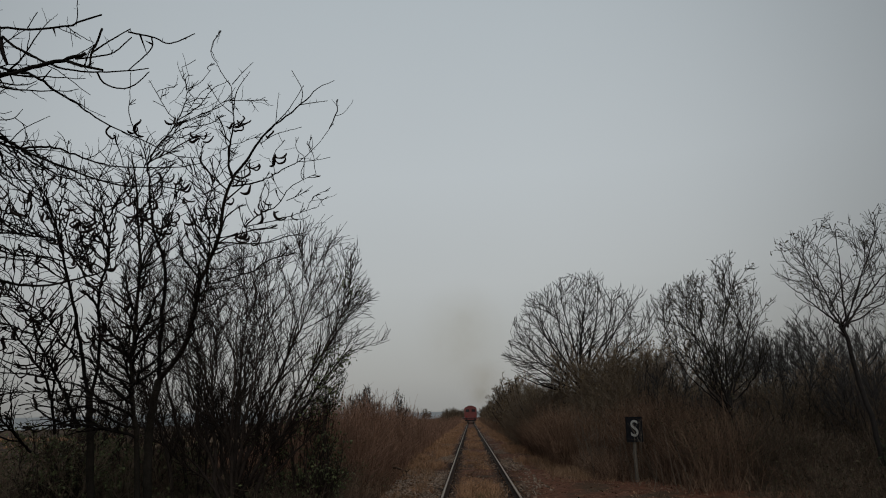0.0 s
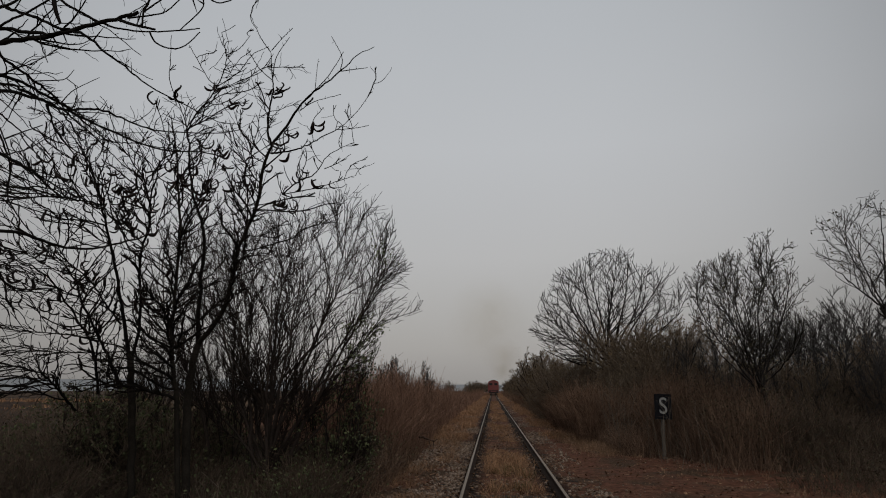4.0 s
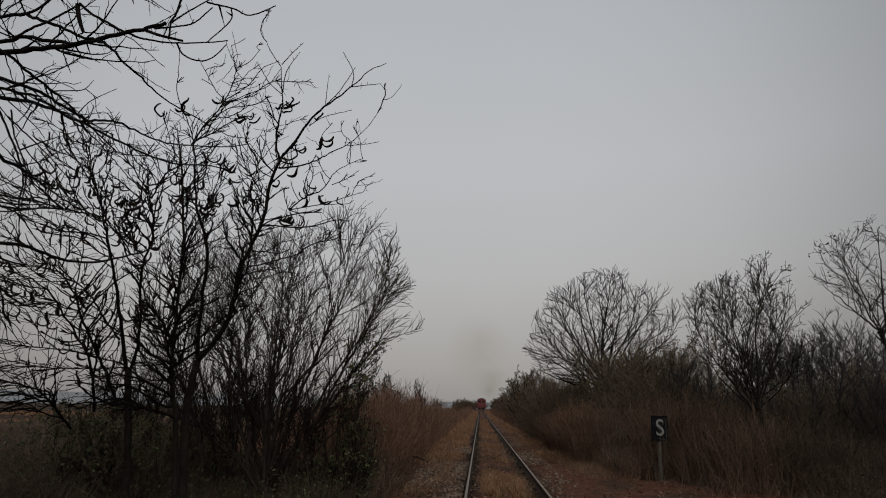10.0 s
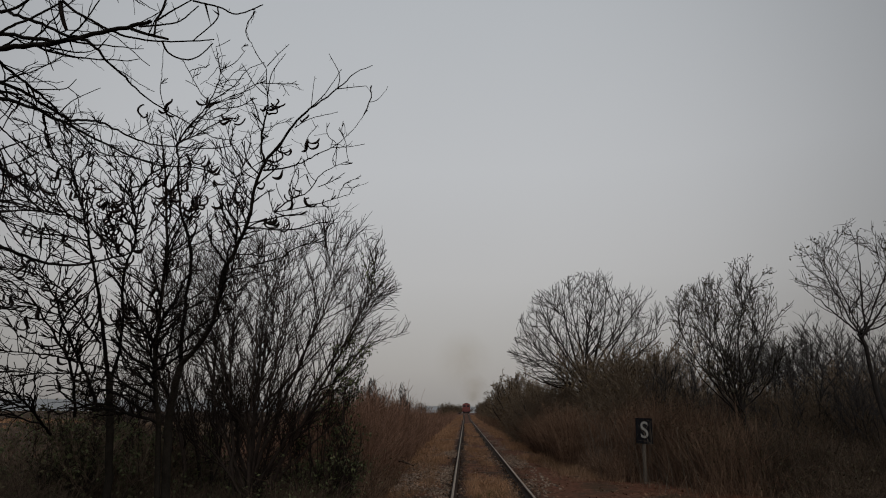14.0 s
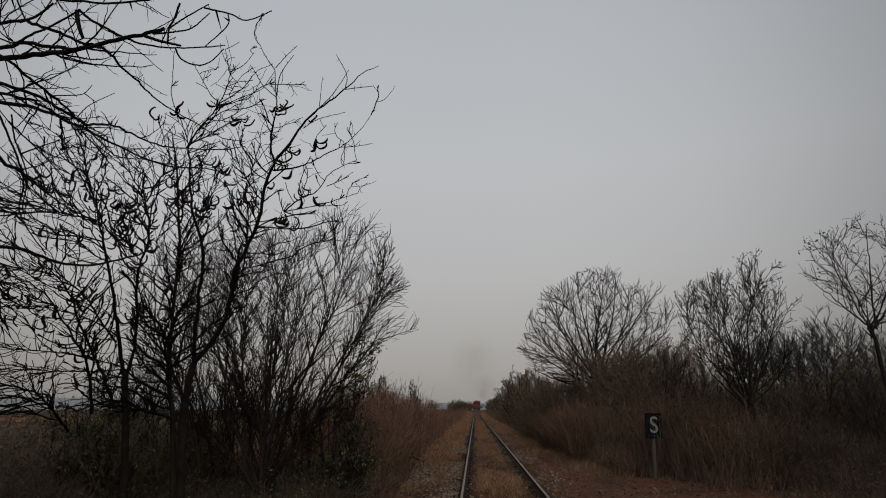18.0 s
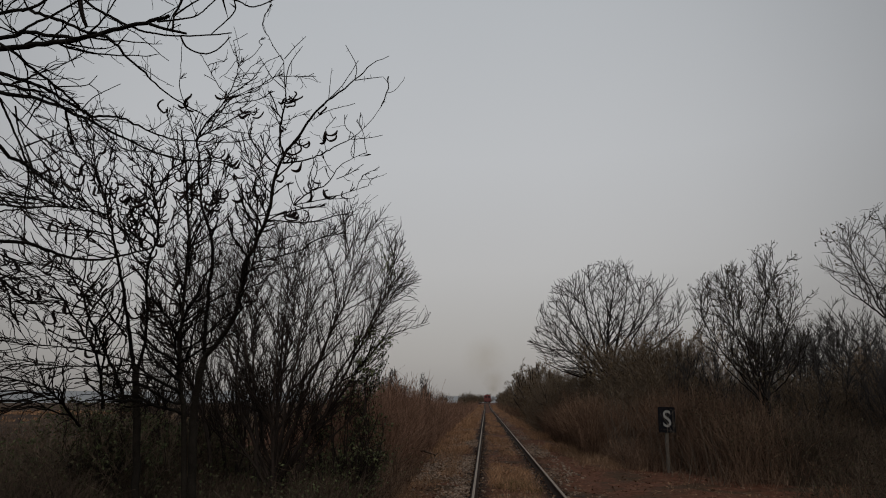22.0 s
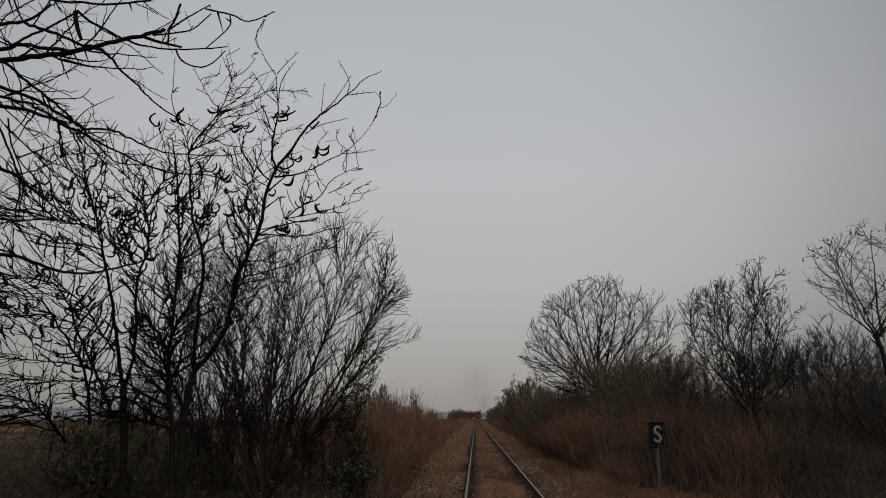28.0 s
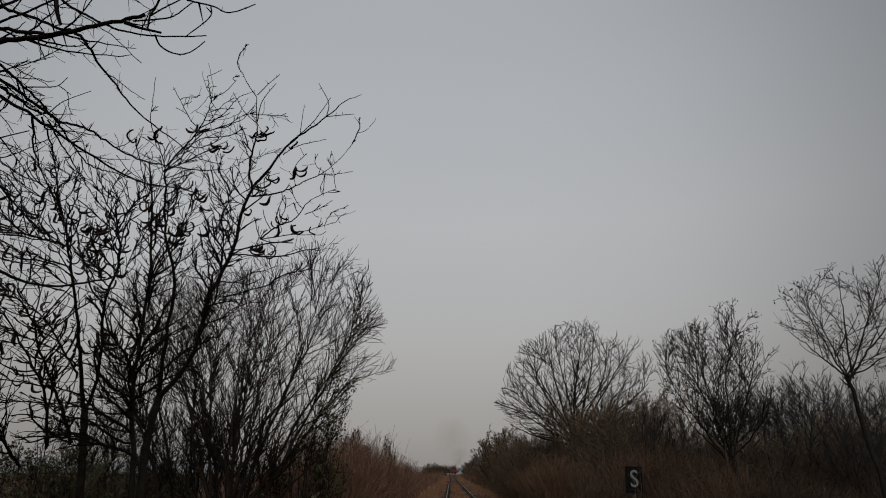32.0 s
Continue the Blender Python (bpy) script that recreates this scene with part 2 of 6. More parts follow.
def ground_material():
    """Reddish soil, brown litter and straw, by noise and by the lie of the verges."""
    m = bpy.data.materials.new("soil_and_litter")
    m.use_nodes = True
    n, l = m.node_tree.nodes, m.node_tree.links
    b = n["Principled BSDF"]
    b.inputs["Roughness"].default_value, b.inputs["Specular IOR Level"].default_value = 0.95, 0.1
    co = n.new("ShaderNodeTexCoord")

    def noise_tex(scale, detail=5):
        t = n.new("ShaderNodeTexNoise")
        t.inputs["Scale"].default_value, t.inputs["Detail"].default_value = scale, detail
        l.new(co.outputs["Object"], t.inputs["Vector"])
        return t.outputs["Fac"]

    def blend(fac, lo, hi, a, c):
        r = n.new("ShaderNodeMapRange")
        r.inputs["From Min"].default_value, r.inputs["From Max"].default_value = lo, hi
        l.new(fac, r.inputs["Value"])
        x = n.new("ShaderNodeMix")
        x.data_type = "RGBA"
        l.new(r.outputs["Result"], x.inputs["Factor"])
        for slot, v in (("A", a), ("B", c)):
            if isinstance(v, tuple):
                x.inputs[slot].default_value = (*v, 1)
            else:
                l.new(v, x.inputs[slot])
        return x.outputs["Result"]

    soil = blend(noise_tex(9), 0.35, 0.68, (0.085, 0.036, 0.022), (0.185, 0.084, 0.052))
    litter = blend(noise_tex(22), 0.35, 0.7, (0.042, 0.026, 0.017), (0.12, 0.076, 0.048))
    near = blend(noise_tex(0.9), 0.50, 0.62, soil, litter)
    field = blend(noise_tex(0.035, 6), 0.45, 0.62, (0.042, 0.025, 0.017), (0.12, 0.078, 0.044))
    cut = n.new("ShaderNodeSeparateXYZ")
    l.new(co.outputs["Object"], cut.inputs[0])
    away = n.new("ShaderNodeMath")
    away.operation = "ABSOLUTE"
    l.new(cut.outputs["X"], away.inputs[0])
    colour = blend(away.outputs[0], 12, 22, near, field)
    # near-black bed close along both rails
    gap = n.new("ShaderNodeMath")
    gap.operation = "SUBTRACT"
    gap.inputs[1].default_value = 0.75
    l.new(away.outputs[0], gap.inputs[0])
    close = n.new("ShaderNodeMath")
    close.operation = "ABSOLUTE"
    l.new(gap.outputs[0], close.inputs[0])
    colour = blend(close.outputs[0], 0.10, 0.34, (0.016, 0.012, 0.010), colour)
    l.new(colour, b.inputs["Base Color"])
    bp = n.new("ShaderNodeBump")
    bp.inputs["Strength"].default_value, bp.inputs["Distance"].default_value = 0.7, 0.04
    l.new(noise_tex(30), bp.inputs["Height"])
    l.new(bp.outputs["Normal"], b.inputs["Normal"])
    return m


SOIL = ground_material()
LITTER = surface("dead_litter", (0.065, 0.034, 0.020), (0.26, 0.155, 0.092), 3, 0.9, 0.0, 40, 0.6, by="island")


# ---------------------------------------------------------------- mesh helpers
def part(name, bm, material, parent=None, label=""):
    """Links a bmesh as one mesh object under a thing or a part."""
    me = bpy.data.meshes.new(name)
    bm.to_mesh(me)
    bm.free()
    return part_mesh(name, me, material, parent, label)


def part_mesh(name, me, material, parent=None, label=""):
    if material and not me.materials:
        me.materials.append(material)
    ob = new(name, me)
    if parent:
        ob.parent = parent
    if label:
        ob["label"] = label
    return ob


def thing(name, at=(0, 0, 0), turn=0.0):
    ob = new(name)
    ob.matrix_basis = pose(*at, 0, 0, turn)
    return ob


def mesh_from(name, verts, polys, smooth=True):
    """verts (n, 3); polys (m, 3 or 4) of indices."""
    me = bpy.data.meshes.new(name)
    k = polys.shape[1]
    me.vertices.add(len(verts))
    me.vertices.foreach_set("co", np.asarray(verts, np.float32).ravel())
    me.loops.add(polys.size)
    me.loops.foreach_set("vertex_index", polys.astype(np.int32).ravel())
    me.polygons.add(len(polys))
    me.polygons.foreach_set("loop_start", np.arange(0, polys.size, k, dtype=np.int32))
    if smooth:
        me.polygons.foreach_set("use_smooth", np.ones(len(polys), bool))
    me.update(calc_edges=True)
    return me


def box(bm, cx, cy, cz, sx, sy, sz, bevel=0.0, turn=None):
    made = bmesh.ops.create_cube(bm, size=1.0)["verts"]
    bmesh.ops.scale(bm, vec=(sx, sy, sz), verts=made)
    if bevel:
        edges = list({e for v in made for e in v.link_edges})
        made = list({v for f in bmesh.ops.bevel(bm, geom=edges, offset=bevel, segments=2, affect="EDGES")["faces"] for v in f.verts} | {v for v in made if v.is_valid})
    if turn:
        bmesh.ops.transform(bm, matrix=turn, verts=made)
    bmesh.ops.translate(bm, vec=(cx, cy, cz), verts=made)
    return made


def cylinder(bm, a, b, r0, r1=None, sides=12):
    a, b = Vector(a), Vector(b)
    m = Matrix.Translation((a + b) / 2) @ (b - a).to_track_quat("Z", "Y").to_matrix().to_4x4()
    return bmesh.ops.create_cone(bm, cap_ends=True, segments=sides, radius1=r0, radius2=r0 if r1 is None else r1, depth=(b - a).length, matrix=m)["verts"]


# ---------------------------------------------------------------- branches
def unit(v):
    return v / np.maximum(np.linalg.norm(v, axis=-1, keepdims=True), 1e-9)


def tubes(sets):
    """One mesh's vertices and quads from sets of (paths (B, S, 3), radii (B, S), sides)."""
    vs, qs, base = [], [], 0
    for P, R, k in sets:
        B, S = P.shape[:2]
        if not B:
            continue
        T = unit(np.gradient(P, axis=1))
        ref = np.where(np.abs(T[:, :1, 2:3]) > 0.8, np.array([1.0, 0, 0]), np.array([0, 0, 1.0]))
        U = unit(np.cross(T, np.broadcast_to(ref, T.shape)))
        W = np.cross(T, U)
        a = np.arange(k) * 2 * np.pi / k
        ring = P[:, :, None] + R[:, :, None, None] * (np.cos(a)[:, None] * U[:, :, None] + np.sin(a)[:, None] * W[:, :, None])
        i = np.arange(B * S * k).reshape(B, S, k)
        j = np.roll(i, -1, axis=2)
        qs.append((base + np.stack([i[:, :-1], j[:, :-1], j[:, 1:], i[:, 1:]], -1)).reshape(-1, 4))
        vs.append(ring.reshape(-1, 3))
        base += B * S * k
    return np.concatenate(vs), np.concatenate(qs)


def tube_mesh(name, sets):
    return mesh_from(name, *tubes(sets))


def smooth_path(points, count, rng, jitter=0.0):
    """A Catmull-Rom line through a few guide points, slightly uneven."""
    p = np.array(points, float)
    p = np.vstack([2 * p[0] - p[1], p, 2 * p[-1] - p[-2]])
    s = np.linspace(0, len(points) - 1 - 1e-6, count)
    i = s.astype(int)
    f = (s - i)[:, None]
    a, b, c, d = p[i], p[i + 1], p[i + 2], p[i + 3]
    q = 0.5 * (2 * b + (c - a) * f + (2 * a - 5 * b + 4 * c - d) * f ** 2 + (3 * b - a - 3 * c + d) * f ** 3)
    far = np.linalg.norm(p[-2] - p[1])
    q[1:] += rng.normal(0, jitter * min(1.0, far / 2.0), (count - 1, 3))
    return q


def sprout(P, R, count, rng, angle=(35, 70), length=(0.3, 0.7), seg=6, wiggle=0.12, up=0.15, ratio=0.55, tip=0.0012, lo=0.2, hi=1.0, zigzag=0.0, shorten=0.6, flat=1.0, thin=0.0):
    """count side branches on the paths P; up bends them upwards, shorten makes those near the tip shorter."""
    B, S = P.shape[:2]
    seglen = np.linalg.norm(np.diff(P, axis=1), axis=2).sum(1)
    if thin:
        seglen = seglen * np.clip(R.mean(1) / thin, 0.15, 1.0)
    who = rng.choice(B, count, p=seglen / seglen.sum())
    u = rng.uniform(lo, hi, count)
    s = u * (S - 1)
    i = np.minimum(s.astype(int), S - 2)
    f = (s - i)[:, None]
    start = P[who, i] * (1 - f) + P[who, i + 1] * f
    r0 = (R[who, i] * (1 - f[:, 0]) + R[who, i + 1] * f[:, 0])
    t = unit(P[who, i + 1] - P[who, i])
    side = rng.normal(0, 1, (count, 3)) * np.array([1, flat, 1])
    side = unit(side - t * (side * t).sum(1, keepdims=True))
    a = np.radians(rng.uniform(*angle, count))[:, None]
    d = unit(np.cos(a) * t + np.sin(a) * side)
    L = rng.uniform(*length, count) * (1 - shorten * u)
    if thin:
        L = L * np.clip(r0 / thin, 0.3, 1.0)
    Q = np.empty((count, seg, 3))
    Q[:, 0] = start
    sign = rng.choice([-1.0, 1.0], count)[:, None]
    zz = unit(np.cross(d, rng.normal(0, 1, (count, 3))))
    for k in range(1, seg):
        d = unit(d + rng.normal(0, wiggle, (count, 3)) + np.array([0, 0, up]) / seg + zigzag * sign * zz)
        sign = -sign
        Q[:, k] = Q[:, k - 1] + d * (L / (seg - 1))[:, None]
    g = np.linspace(0, 1, seg)
    rs = np.maximum(r0 * ratio, tip * 1.4)
    return Q, rs[:, None] * (1 - g) + tip * g


def leaves_mesh(name, at, size, rng, droop=0.3):
    """Folded two-triangle leaves at the places given."""
    n = len(at)
    d = unit(rng.normal(0, 1, (n, 3)) - np.array([0, 0, droop]))
    s = unit(np.cross(d, rng.normal(0, 1, (n, 3))))
    up = np.cross(d, s)
    L = (size * rng.uniform(0.5, 1.3, n))[:, None]
    v = np.stack([at, at + d * L * 0.5 + s * L * 0.28 + up * L * 0.1, at + d * L, at + d * L * 0.5 - s * L * 0.28 + up * L * 0.1], 1)
    i = np.arange(n)[:, None] * 4
    return mesh_from(name, v.reshape(-1, 3), np.concatenate([i + [0, 1, 2], i + [0, 2, 3]]), smooth=False)


def blades(root, height, lean, width, rng, bend=0.4):
    """Bent tapering blades of grass, each of three triangles."""
    n = len(root)
    a = rng.uniform(0, 2 * np.pi, n)
    d = np.stack([np.cos(a), np.sin(a), np.zeros(n)], 1)
    b = rng.uniform(0, 2 * np.pi, n)
    w = np.stack([np.cos(b), np.sin(b), np.zeros(n)], 1) * (width * rng.uniform(0.6, 1.4, n))[:, None] / 2
    ln = (lean * rng.uniform(0.2, 1.6, n))[:, None]
    h = height[:, None]
    z = np.array([0, 0, 1.0])
    mid = root + z * h * 0.55 + d * h * ln * 0.35
    top = root + z * h * (1 - bend * ln * 0.5) + d * h * ln
    v = np.stack([root - w, root + w, mid - w * 0.7, mid + w * 0.7, top], 1).reshape(-1, 3)
    i = np.arange(n)[:, None] * 5
    return v, np.concatenate([i + [0, 1, 3], i + [0, 3, 2], i + [2, 3, 4]])


# ---------------------------------------------------------------- the lie of the land
def track_x(y):
    return 1.1 * (np.maximum(0, np.asarray(y, float) - 200) / 175) ** 2


def track_z(y):
    s = np.clip((np.asarray(y, float) - 150) / 105, 0, 1)
    return 0.9 * s * s * (3 - 2 * s)


def land(x, y):
    """Ground height: the track's low bed, a shallow fall to both sides, small unevenness."""
    x, y = np.asarray(x, float), np.asarray(y, float)
    off = np.abs(x - track_x(y))
    fall = np.clip((off - 1.9) / 2.2, 0, 1)
    dip = -0.22 * fall * fall * (3 - 2 * fall)
    right = np.clip((x - 1.5) / 1.5, 0, 1) * np.clip((24 - y) / 6, 0, 1)
    dip = dip * (1 - 0.8 * right)
    lumps = 0.035 * np.sin(1.9 * x + 0.7 * np.sin(0.8 * y)) * np.sin(1.3 * y + 0.5 * np.sin(1.1 * x)) + 0.02 * np.sin(4.1 * x + 1.2) * np.sin(3.7 * y)
    return dip + lumps * np.clip((off - 0.9) / 0.8, 0, 1) + track_z(y) * np.exp(-((x - track_x(y)) / 60) ** 2)


def build_ground():
    xs = np.concatenate([-np.geomspace(3200, 16, 26), np.linspace(-15, 15, 121), np.geomspace(16, 3200, 26)])
    ys = np.concatenate([-np.geomspace(3000, 6, 20), np.linspace(-5, 45, 161), np.geomspace(46, 4000, 60)])
    X, Y = np.meshgrid(xs, ys)
    Z = land(X, Y)
    i = np.arange(X.size).reshape(X.shape)
    q = np.stack([i[:-1, :-1], i[:-1, 1:], i[1:, 1:], i[1:, :-1]], -1).reshape(-1, 4)
    g = part_mesh("ground", mesh_from("ground", np.stack([X, Y, Z], -1).reshape(-1, 3), q), SOIL)
    tagged(g, "reddish bare soil with dead leaves and brown winter fields beyond", "ground", kind="structure")


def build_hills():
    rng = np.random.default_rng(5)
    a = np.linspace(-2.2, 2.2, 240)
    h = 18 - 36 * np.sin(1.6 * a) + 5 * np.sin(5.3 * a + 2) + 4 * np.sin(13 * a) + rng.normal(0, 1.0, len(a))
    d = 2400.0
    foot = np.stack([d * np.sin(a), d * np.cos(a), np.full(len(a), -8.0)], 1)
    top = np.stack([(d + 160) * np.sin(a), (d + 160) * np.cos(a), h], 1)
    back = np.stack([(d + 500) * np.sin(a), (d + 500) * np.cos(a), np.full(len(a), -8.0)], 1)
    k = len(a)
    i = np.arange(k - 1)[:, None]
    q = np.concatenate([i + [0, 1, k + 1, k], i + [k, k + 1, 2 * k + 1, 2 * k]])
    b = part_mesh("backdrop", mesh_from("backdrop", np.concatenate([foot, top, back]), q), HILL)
    tagged(b, "low hills on the horizon, coloured pale blue with haze", "hills", kind="structure")


build_ground()
build_hills()


# ---------------------------------------------------------------- railway track
RAIL_LENGTH = (-40.0, 430.0)


def rail_mesh():
    """A flat-bottomed rail, its worn head bright and the rest rusty."""
    prof = [(-0.065, 0.0), (-0.065, 0.012), (-0.012, 0.03), (-0.009, 0.112), (-0.029, 0.122), (-0.030, 0.147), (-0.022, 0.155),
            (0.022, 0.155), (0.030, 0.147), (0.029, 0.122), (0.009, 0.112), (0.012, 0.03), (0.065, 0.012), (0.065, 0.0)]
    ys = np.concatenate([np.arange(RAIL_LENGTH[0], 60, 2.0), np.arange(60, RAIL_LENGTH[1], 6.0)])
    k = len(prof)
    p = np.array(prof)
    V = np.stack([np.broadcast_to(p[:, 0], (len(ys), k)) + track_x(ys)[:, None], np.broadcast_to(ys[:, None], (len(ys), k)),
                  np.broadcast_to(p[:, 1] - 0.005, (len(ys), k)) + track_z(ys)[:, None]], -1).reshape(-1, 3)
    i = np.arange(len(ys) * k).reshape(len(ys), k)
    j = np.roll(i, -1, axis=1)
    q = np.stack([i[:-1], j[:-1], j[1:], i[1:]], -1)
    me = mesh_from("rail", V, q.reshape(-1, 4), smooth=False)
    me.materials.append(RAIL_SIDE)
    me.materials.append(RAIL_TOP)
    slot = np.zeros((len(ys) - 1, k), np.int32)
    slot[:, 6:7] = 1
    me.polygons.foreach_set("material_index", slot.ravel())
    return me


def build_track():
    track = thing("railway_track")
    tagged(track, "single railway line, worn bright rails on overgrown wooden sleepers", "railway track", kind="structure")
    me = rail_mesh()
    for x in (-0.75, 0.75):
        rail = part_mesh("rail", me, None, track, "rusty steel rail with a worn bright head")
        rail.location = (x, 0, 0)
    # sleepers, half sunk in the bed
    rng = random.Random(3)
    bm = bmesh.new()
    box(bm, 0, 0, 0, 2.5, 0.24, 0.15, 0.015)
    for v in bm.verts:
        v.co.z += 0.006 * math.sin(v.co.x * 5) + 0.004 * math.sin(v.co.y * 40)
    wood = bpy.data.meshes.new("sleeper")
    bm.to_mesh(wood)
    bm.free()
    bm = bmesh.new()
    box(bm, 0, 0, 0.006, 0.30, 0.16, 0.014, 0.003)
    for sx in (-0.085, 0.085):
        for sy in (-0.05, 0.05):
            cylinder(bm, (sx, sy, 0.01), (sx, sy, 0.045), 0.014, 0.012, 6)
    plate = bpy.data.meshes.new("tie_plate")
    bm.to_mesh(plate)
    bm.free()
    for i in range(96):
        y = -6 + i * 0.62
        s = part_mesh("sleeper", wood, SLEEPER_WOOD, track)
        s.matrix_basis = pose(rng.uniform(-0.03, 0.03), y + rng.uniform(-0.03, 0.03), -0.078 + rng.uniform(-0.012, 0.006), 0, 0, rng.uniform(-1, 1))
        if 5 < y < 26:
            for x in (-0.75, 0.75):
                p = part_mesh("tie_plate", plate, RAIL_SIDE, s)
                p.location = (x - s.location.x, 0, 0.076)


def scatter(rng, n, x0, x1, y0, y1, power=1.0):
    """Places strewn over a strip along the line, thinner with distance."""
    y = y0 + (y1 - y0) * rng.uniform(0, 1, n) ** power
    x = rng.uniform(x0, x1, n) + track_x(y)
    return x, y


def build_ballast():
    rng = np.random.default_rng(11)
    # chips: a squashed, chipped block repeated with its own turn and size
    corner = np.array([(-1, -1, -1), (1, -1, -1), (1, 1, -1), (-1, 1, -1), (-1, -1, 1), (1, -1, 1), (1, 1, 1), (-1, 1, 1)], float)
    face = np.array([(0, 3, 2, 1), (4, 5, 6, 7), (0, 1, 5, 4), (1, 2, 6, 5), (2, 3, 7, 6), (3, 0, 4, 7)])
    strips = ((7500, -2.2, -0.85, 8, 30, 1.5), (1500, -2.2, -0.9, 25, 80, 1.2), (2300, 0.9, 1.6, 8, 34, 1.5), (700, 0.9, 1.6, 30, 80, 1.2),
              (800, -0.7, 0.7, 8, 40, 1.4), (1800, -2.0, -0.85, -10, 8, 1.0), (1300, 0.9, 1.7, -10, 8, 1.0), (700, -0.7, 0.7, -10, 8, 1.0), (320, 1.7, 4.8, 8, 20, 1.0))
    vs = []
    for n, x0, x1, y0, y1, pw in strips:
        x, y = scatter(rng, n, x0, x1, y0, y1, pw)
        bare = np.sin(1.3 * x + 0.45 * y + 2) + np.sin(0.8 * y + 1.7 * np.sin(1.9 * x)) + rng.normal(0, 0.7, n)
        x, y = x[bare > 0.0], y[bare > 0.0]
        n = len(x)
        z = land(x, y)
        s = rng.uniform(0.012, 0.034, n) * (0.6 if x0 > 1.6 else 1.0)
        q = rng.normal(0, 1, (n, 3, 3))
        e0 = unit(q[:, 0])
        e1 = unit(np.cross(e0, q[:, 1]))
        e2 = np.cross(e0, e1)
        c = corner[None] * rng.uniform(0.45, 1.0, (n, 8, 3))
        w = (c[:, :, :1] * e0[:, None] + c[:, :, 1:2] * e1[:, None] + c[:, :, 2:] * e2[:, None]) * s[:, None, None]
        w[:, :, 2] *= 0.75
        vs.append(w + np.stack([x, y, z + s * 0.35], 1)[:, None])
    v = np.concatenate(vs)
    f = (np.arange(len(v))[:, None, None] * 8 + face[None]).reshape(-1, 4)
    b = part_mesh("ballast", mesh_from("ballast", v.reshape(-1, 3), f, smooth=False), STONE)
    tagged(b, "loose grey-brown ballast stones along the rails", "gravel", kind="stuff")


# ---------------------------------------------------------------- grass and canes
def grass(name, label, material, strips, seed, width=0.0042):
    """strips: (tufts, blades each, x0, x1, y0, y1, height, power)."""
    rng = np.random.default_rng(seed)
    vs, fs, base = [], [], 0
    for tufts, each, x0, x1, y0, y1, tall, pw in strips:
        x, y = scatter(rng, tufts, x0, x1, y0, y1, pw)
        patch = np.sin(1.7 * x + 0.5 * y) + np.sin(0.9 * y + 1.3 * np.sin(2.3 * x)) + 0.8 * np.sin(2.9 * y + x)
        x, y = x[patch > -0.5], y[patch > -0.5]
        tufts = len(x)
        big = tall * rng.uniform(0.45, 1.25, tufts)
        n = tufts * each
        spread = np.repeat(big, each) * 0.35
        gx, gy = np.repeat(x, each) + rng.normal(0, 1, n) * spread, np.repeat(y, each) + rng.normal(0, 1, n) * spread
        keep = (np.abs(np.abs(gx - track_x(gy)) - 0.75) > 0.17)
        gx, gy = gx[keep], gy[keep]
        h = (np.repeat(big, each) * rng.uniform(0.4, 1.15, n))[keep]
        w = width * (1 + gy / 22)
        v, f = blades(np.stack([gx, gy, land(gx, gy) - 0.01], 1), h, 0.95, w, rng)
        vs.append(v)
        fs.append(f + base)
        base += len(v)
    ob = part_mesh(name, mesh_from(name, np.concatenate(vs), np.concatenate(fs), smooth=False), material)
    tagged(ob, label, "grass", kind="stuff")


def canes(name, label, material, strips, seed, twiggy=1.0, leafy=None, thick=0.0045, category="undergrowth"):
    """Dense upright stalks; strips: (count, x0, x1, y0, y1, height, lean, power)."""
    rng = np.random.default_rng(seed)
    sets, ends = [], []
    for n, x0, x1, y0, y1, tall, lean, pw in strips:
        x, y = scatter(rng, n, x0, x1, y0, y1, pw)
        patch = 0.78 + 0.30 * np.sin(1.1 * x + 0.9 * y) * np.sin(0.63 * y + 0.4 * x + 1) + 0.12 * np.sin(3.1 * x + 1.7 * y)
        h = tall * patch * rng.uniform(0.45, 1.15, n)
        p0 = np.stack([x, y, land(x, y) - 0.02], 1)
        d = unit(np.stack([rng.normal(0, lean, n), rng.normal(0, lean, n), np.ones(n)], 1))
        S = 4
        P = np.empty((n, S, 3))
        P[:, 0] = p0
        for k in range(1, S):
            P[:, k] = P[:, k - 1] + d * (h / (S - 1))[:, None]
            d = unit(d + rng.normal(0, lean * 0.7, (n, 3)))
        r = thick * (1 + y / 30) * rng.uniform(0.6, 1.4, n)
        R = r[:, None] * np.linspace(1, 0.35, S)
        sets.append((P, R, 3))
        m = int(n * twiggy)
        if m:
            Q, RQ = sprout(P, R, m, rng, (20, 60), (0.25 * tall, 0.5 * tall), 3, 0.15, 0.2, 0.6, 0.0016 * (1 + y.mean() / 30), 0.3, 0.95, shorten=0.5)
            sets.append((Q, RQ, 3))
            ends.append(Q.reshape(-1, 3))
        ends.append(P[:, 1:].reshape(-1, 3))
    ob = part_mesh(name, tube_mesh(name, sets), material)
    tagged(ob, label, category, kind="stuff")
    if leafy:
        mat, count, size, lab = leafy
        e = np.concatenate(ends)
        at = e[rng.integers(0, len(e), count)] + rng.normal(0, 0.05, (count, 3))
        lf = part_mesh("foliage", leaves_mesh("foliage", at, size, rng), mat, ob, lab)
    return ob


# ---------------------------------------------------------------- trees
def limb_set(guides, rng, count=22, jitter=0.006):
    """Limbs from guide lines: (points, first radius, last radius)."""
    P = np.stack([smooth_path(g, count, rng, jitter) for g, _, _ in guides])
    R = np.stack([np.linspace(a, b, count) for _, a, b in guides])
    return P, R


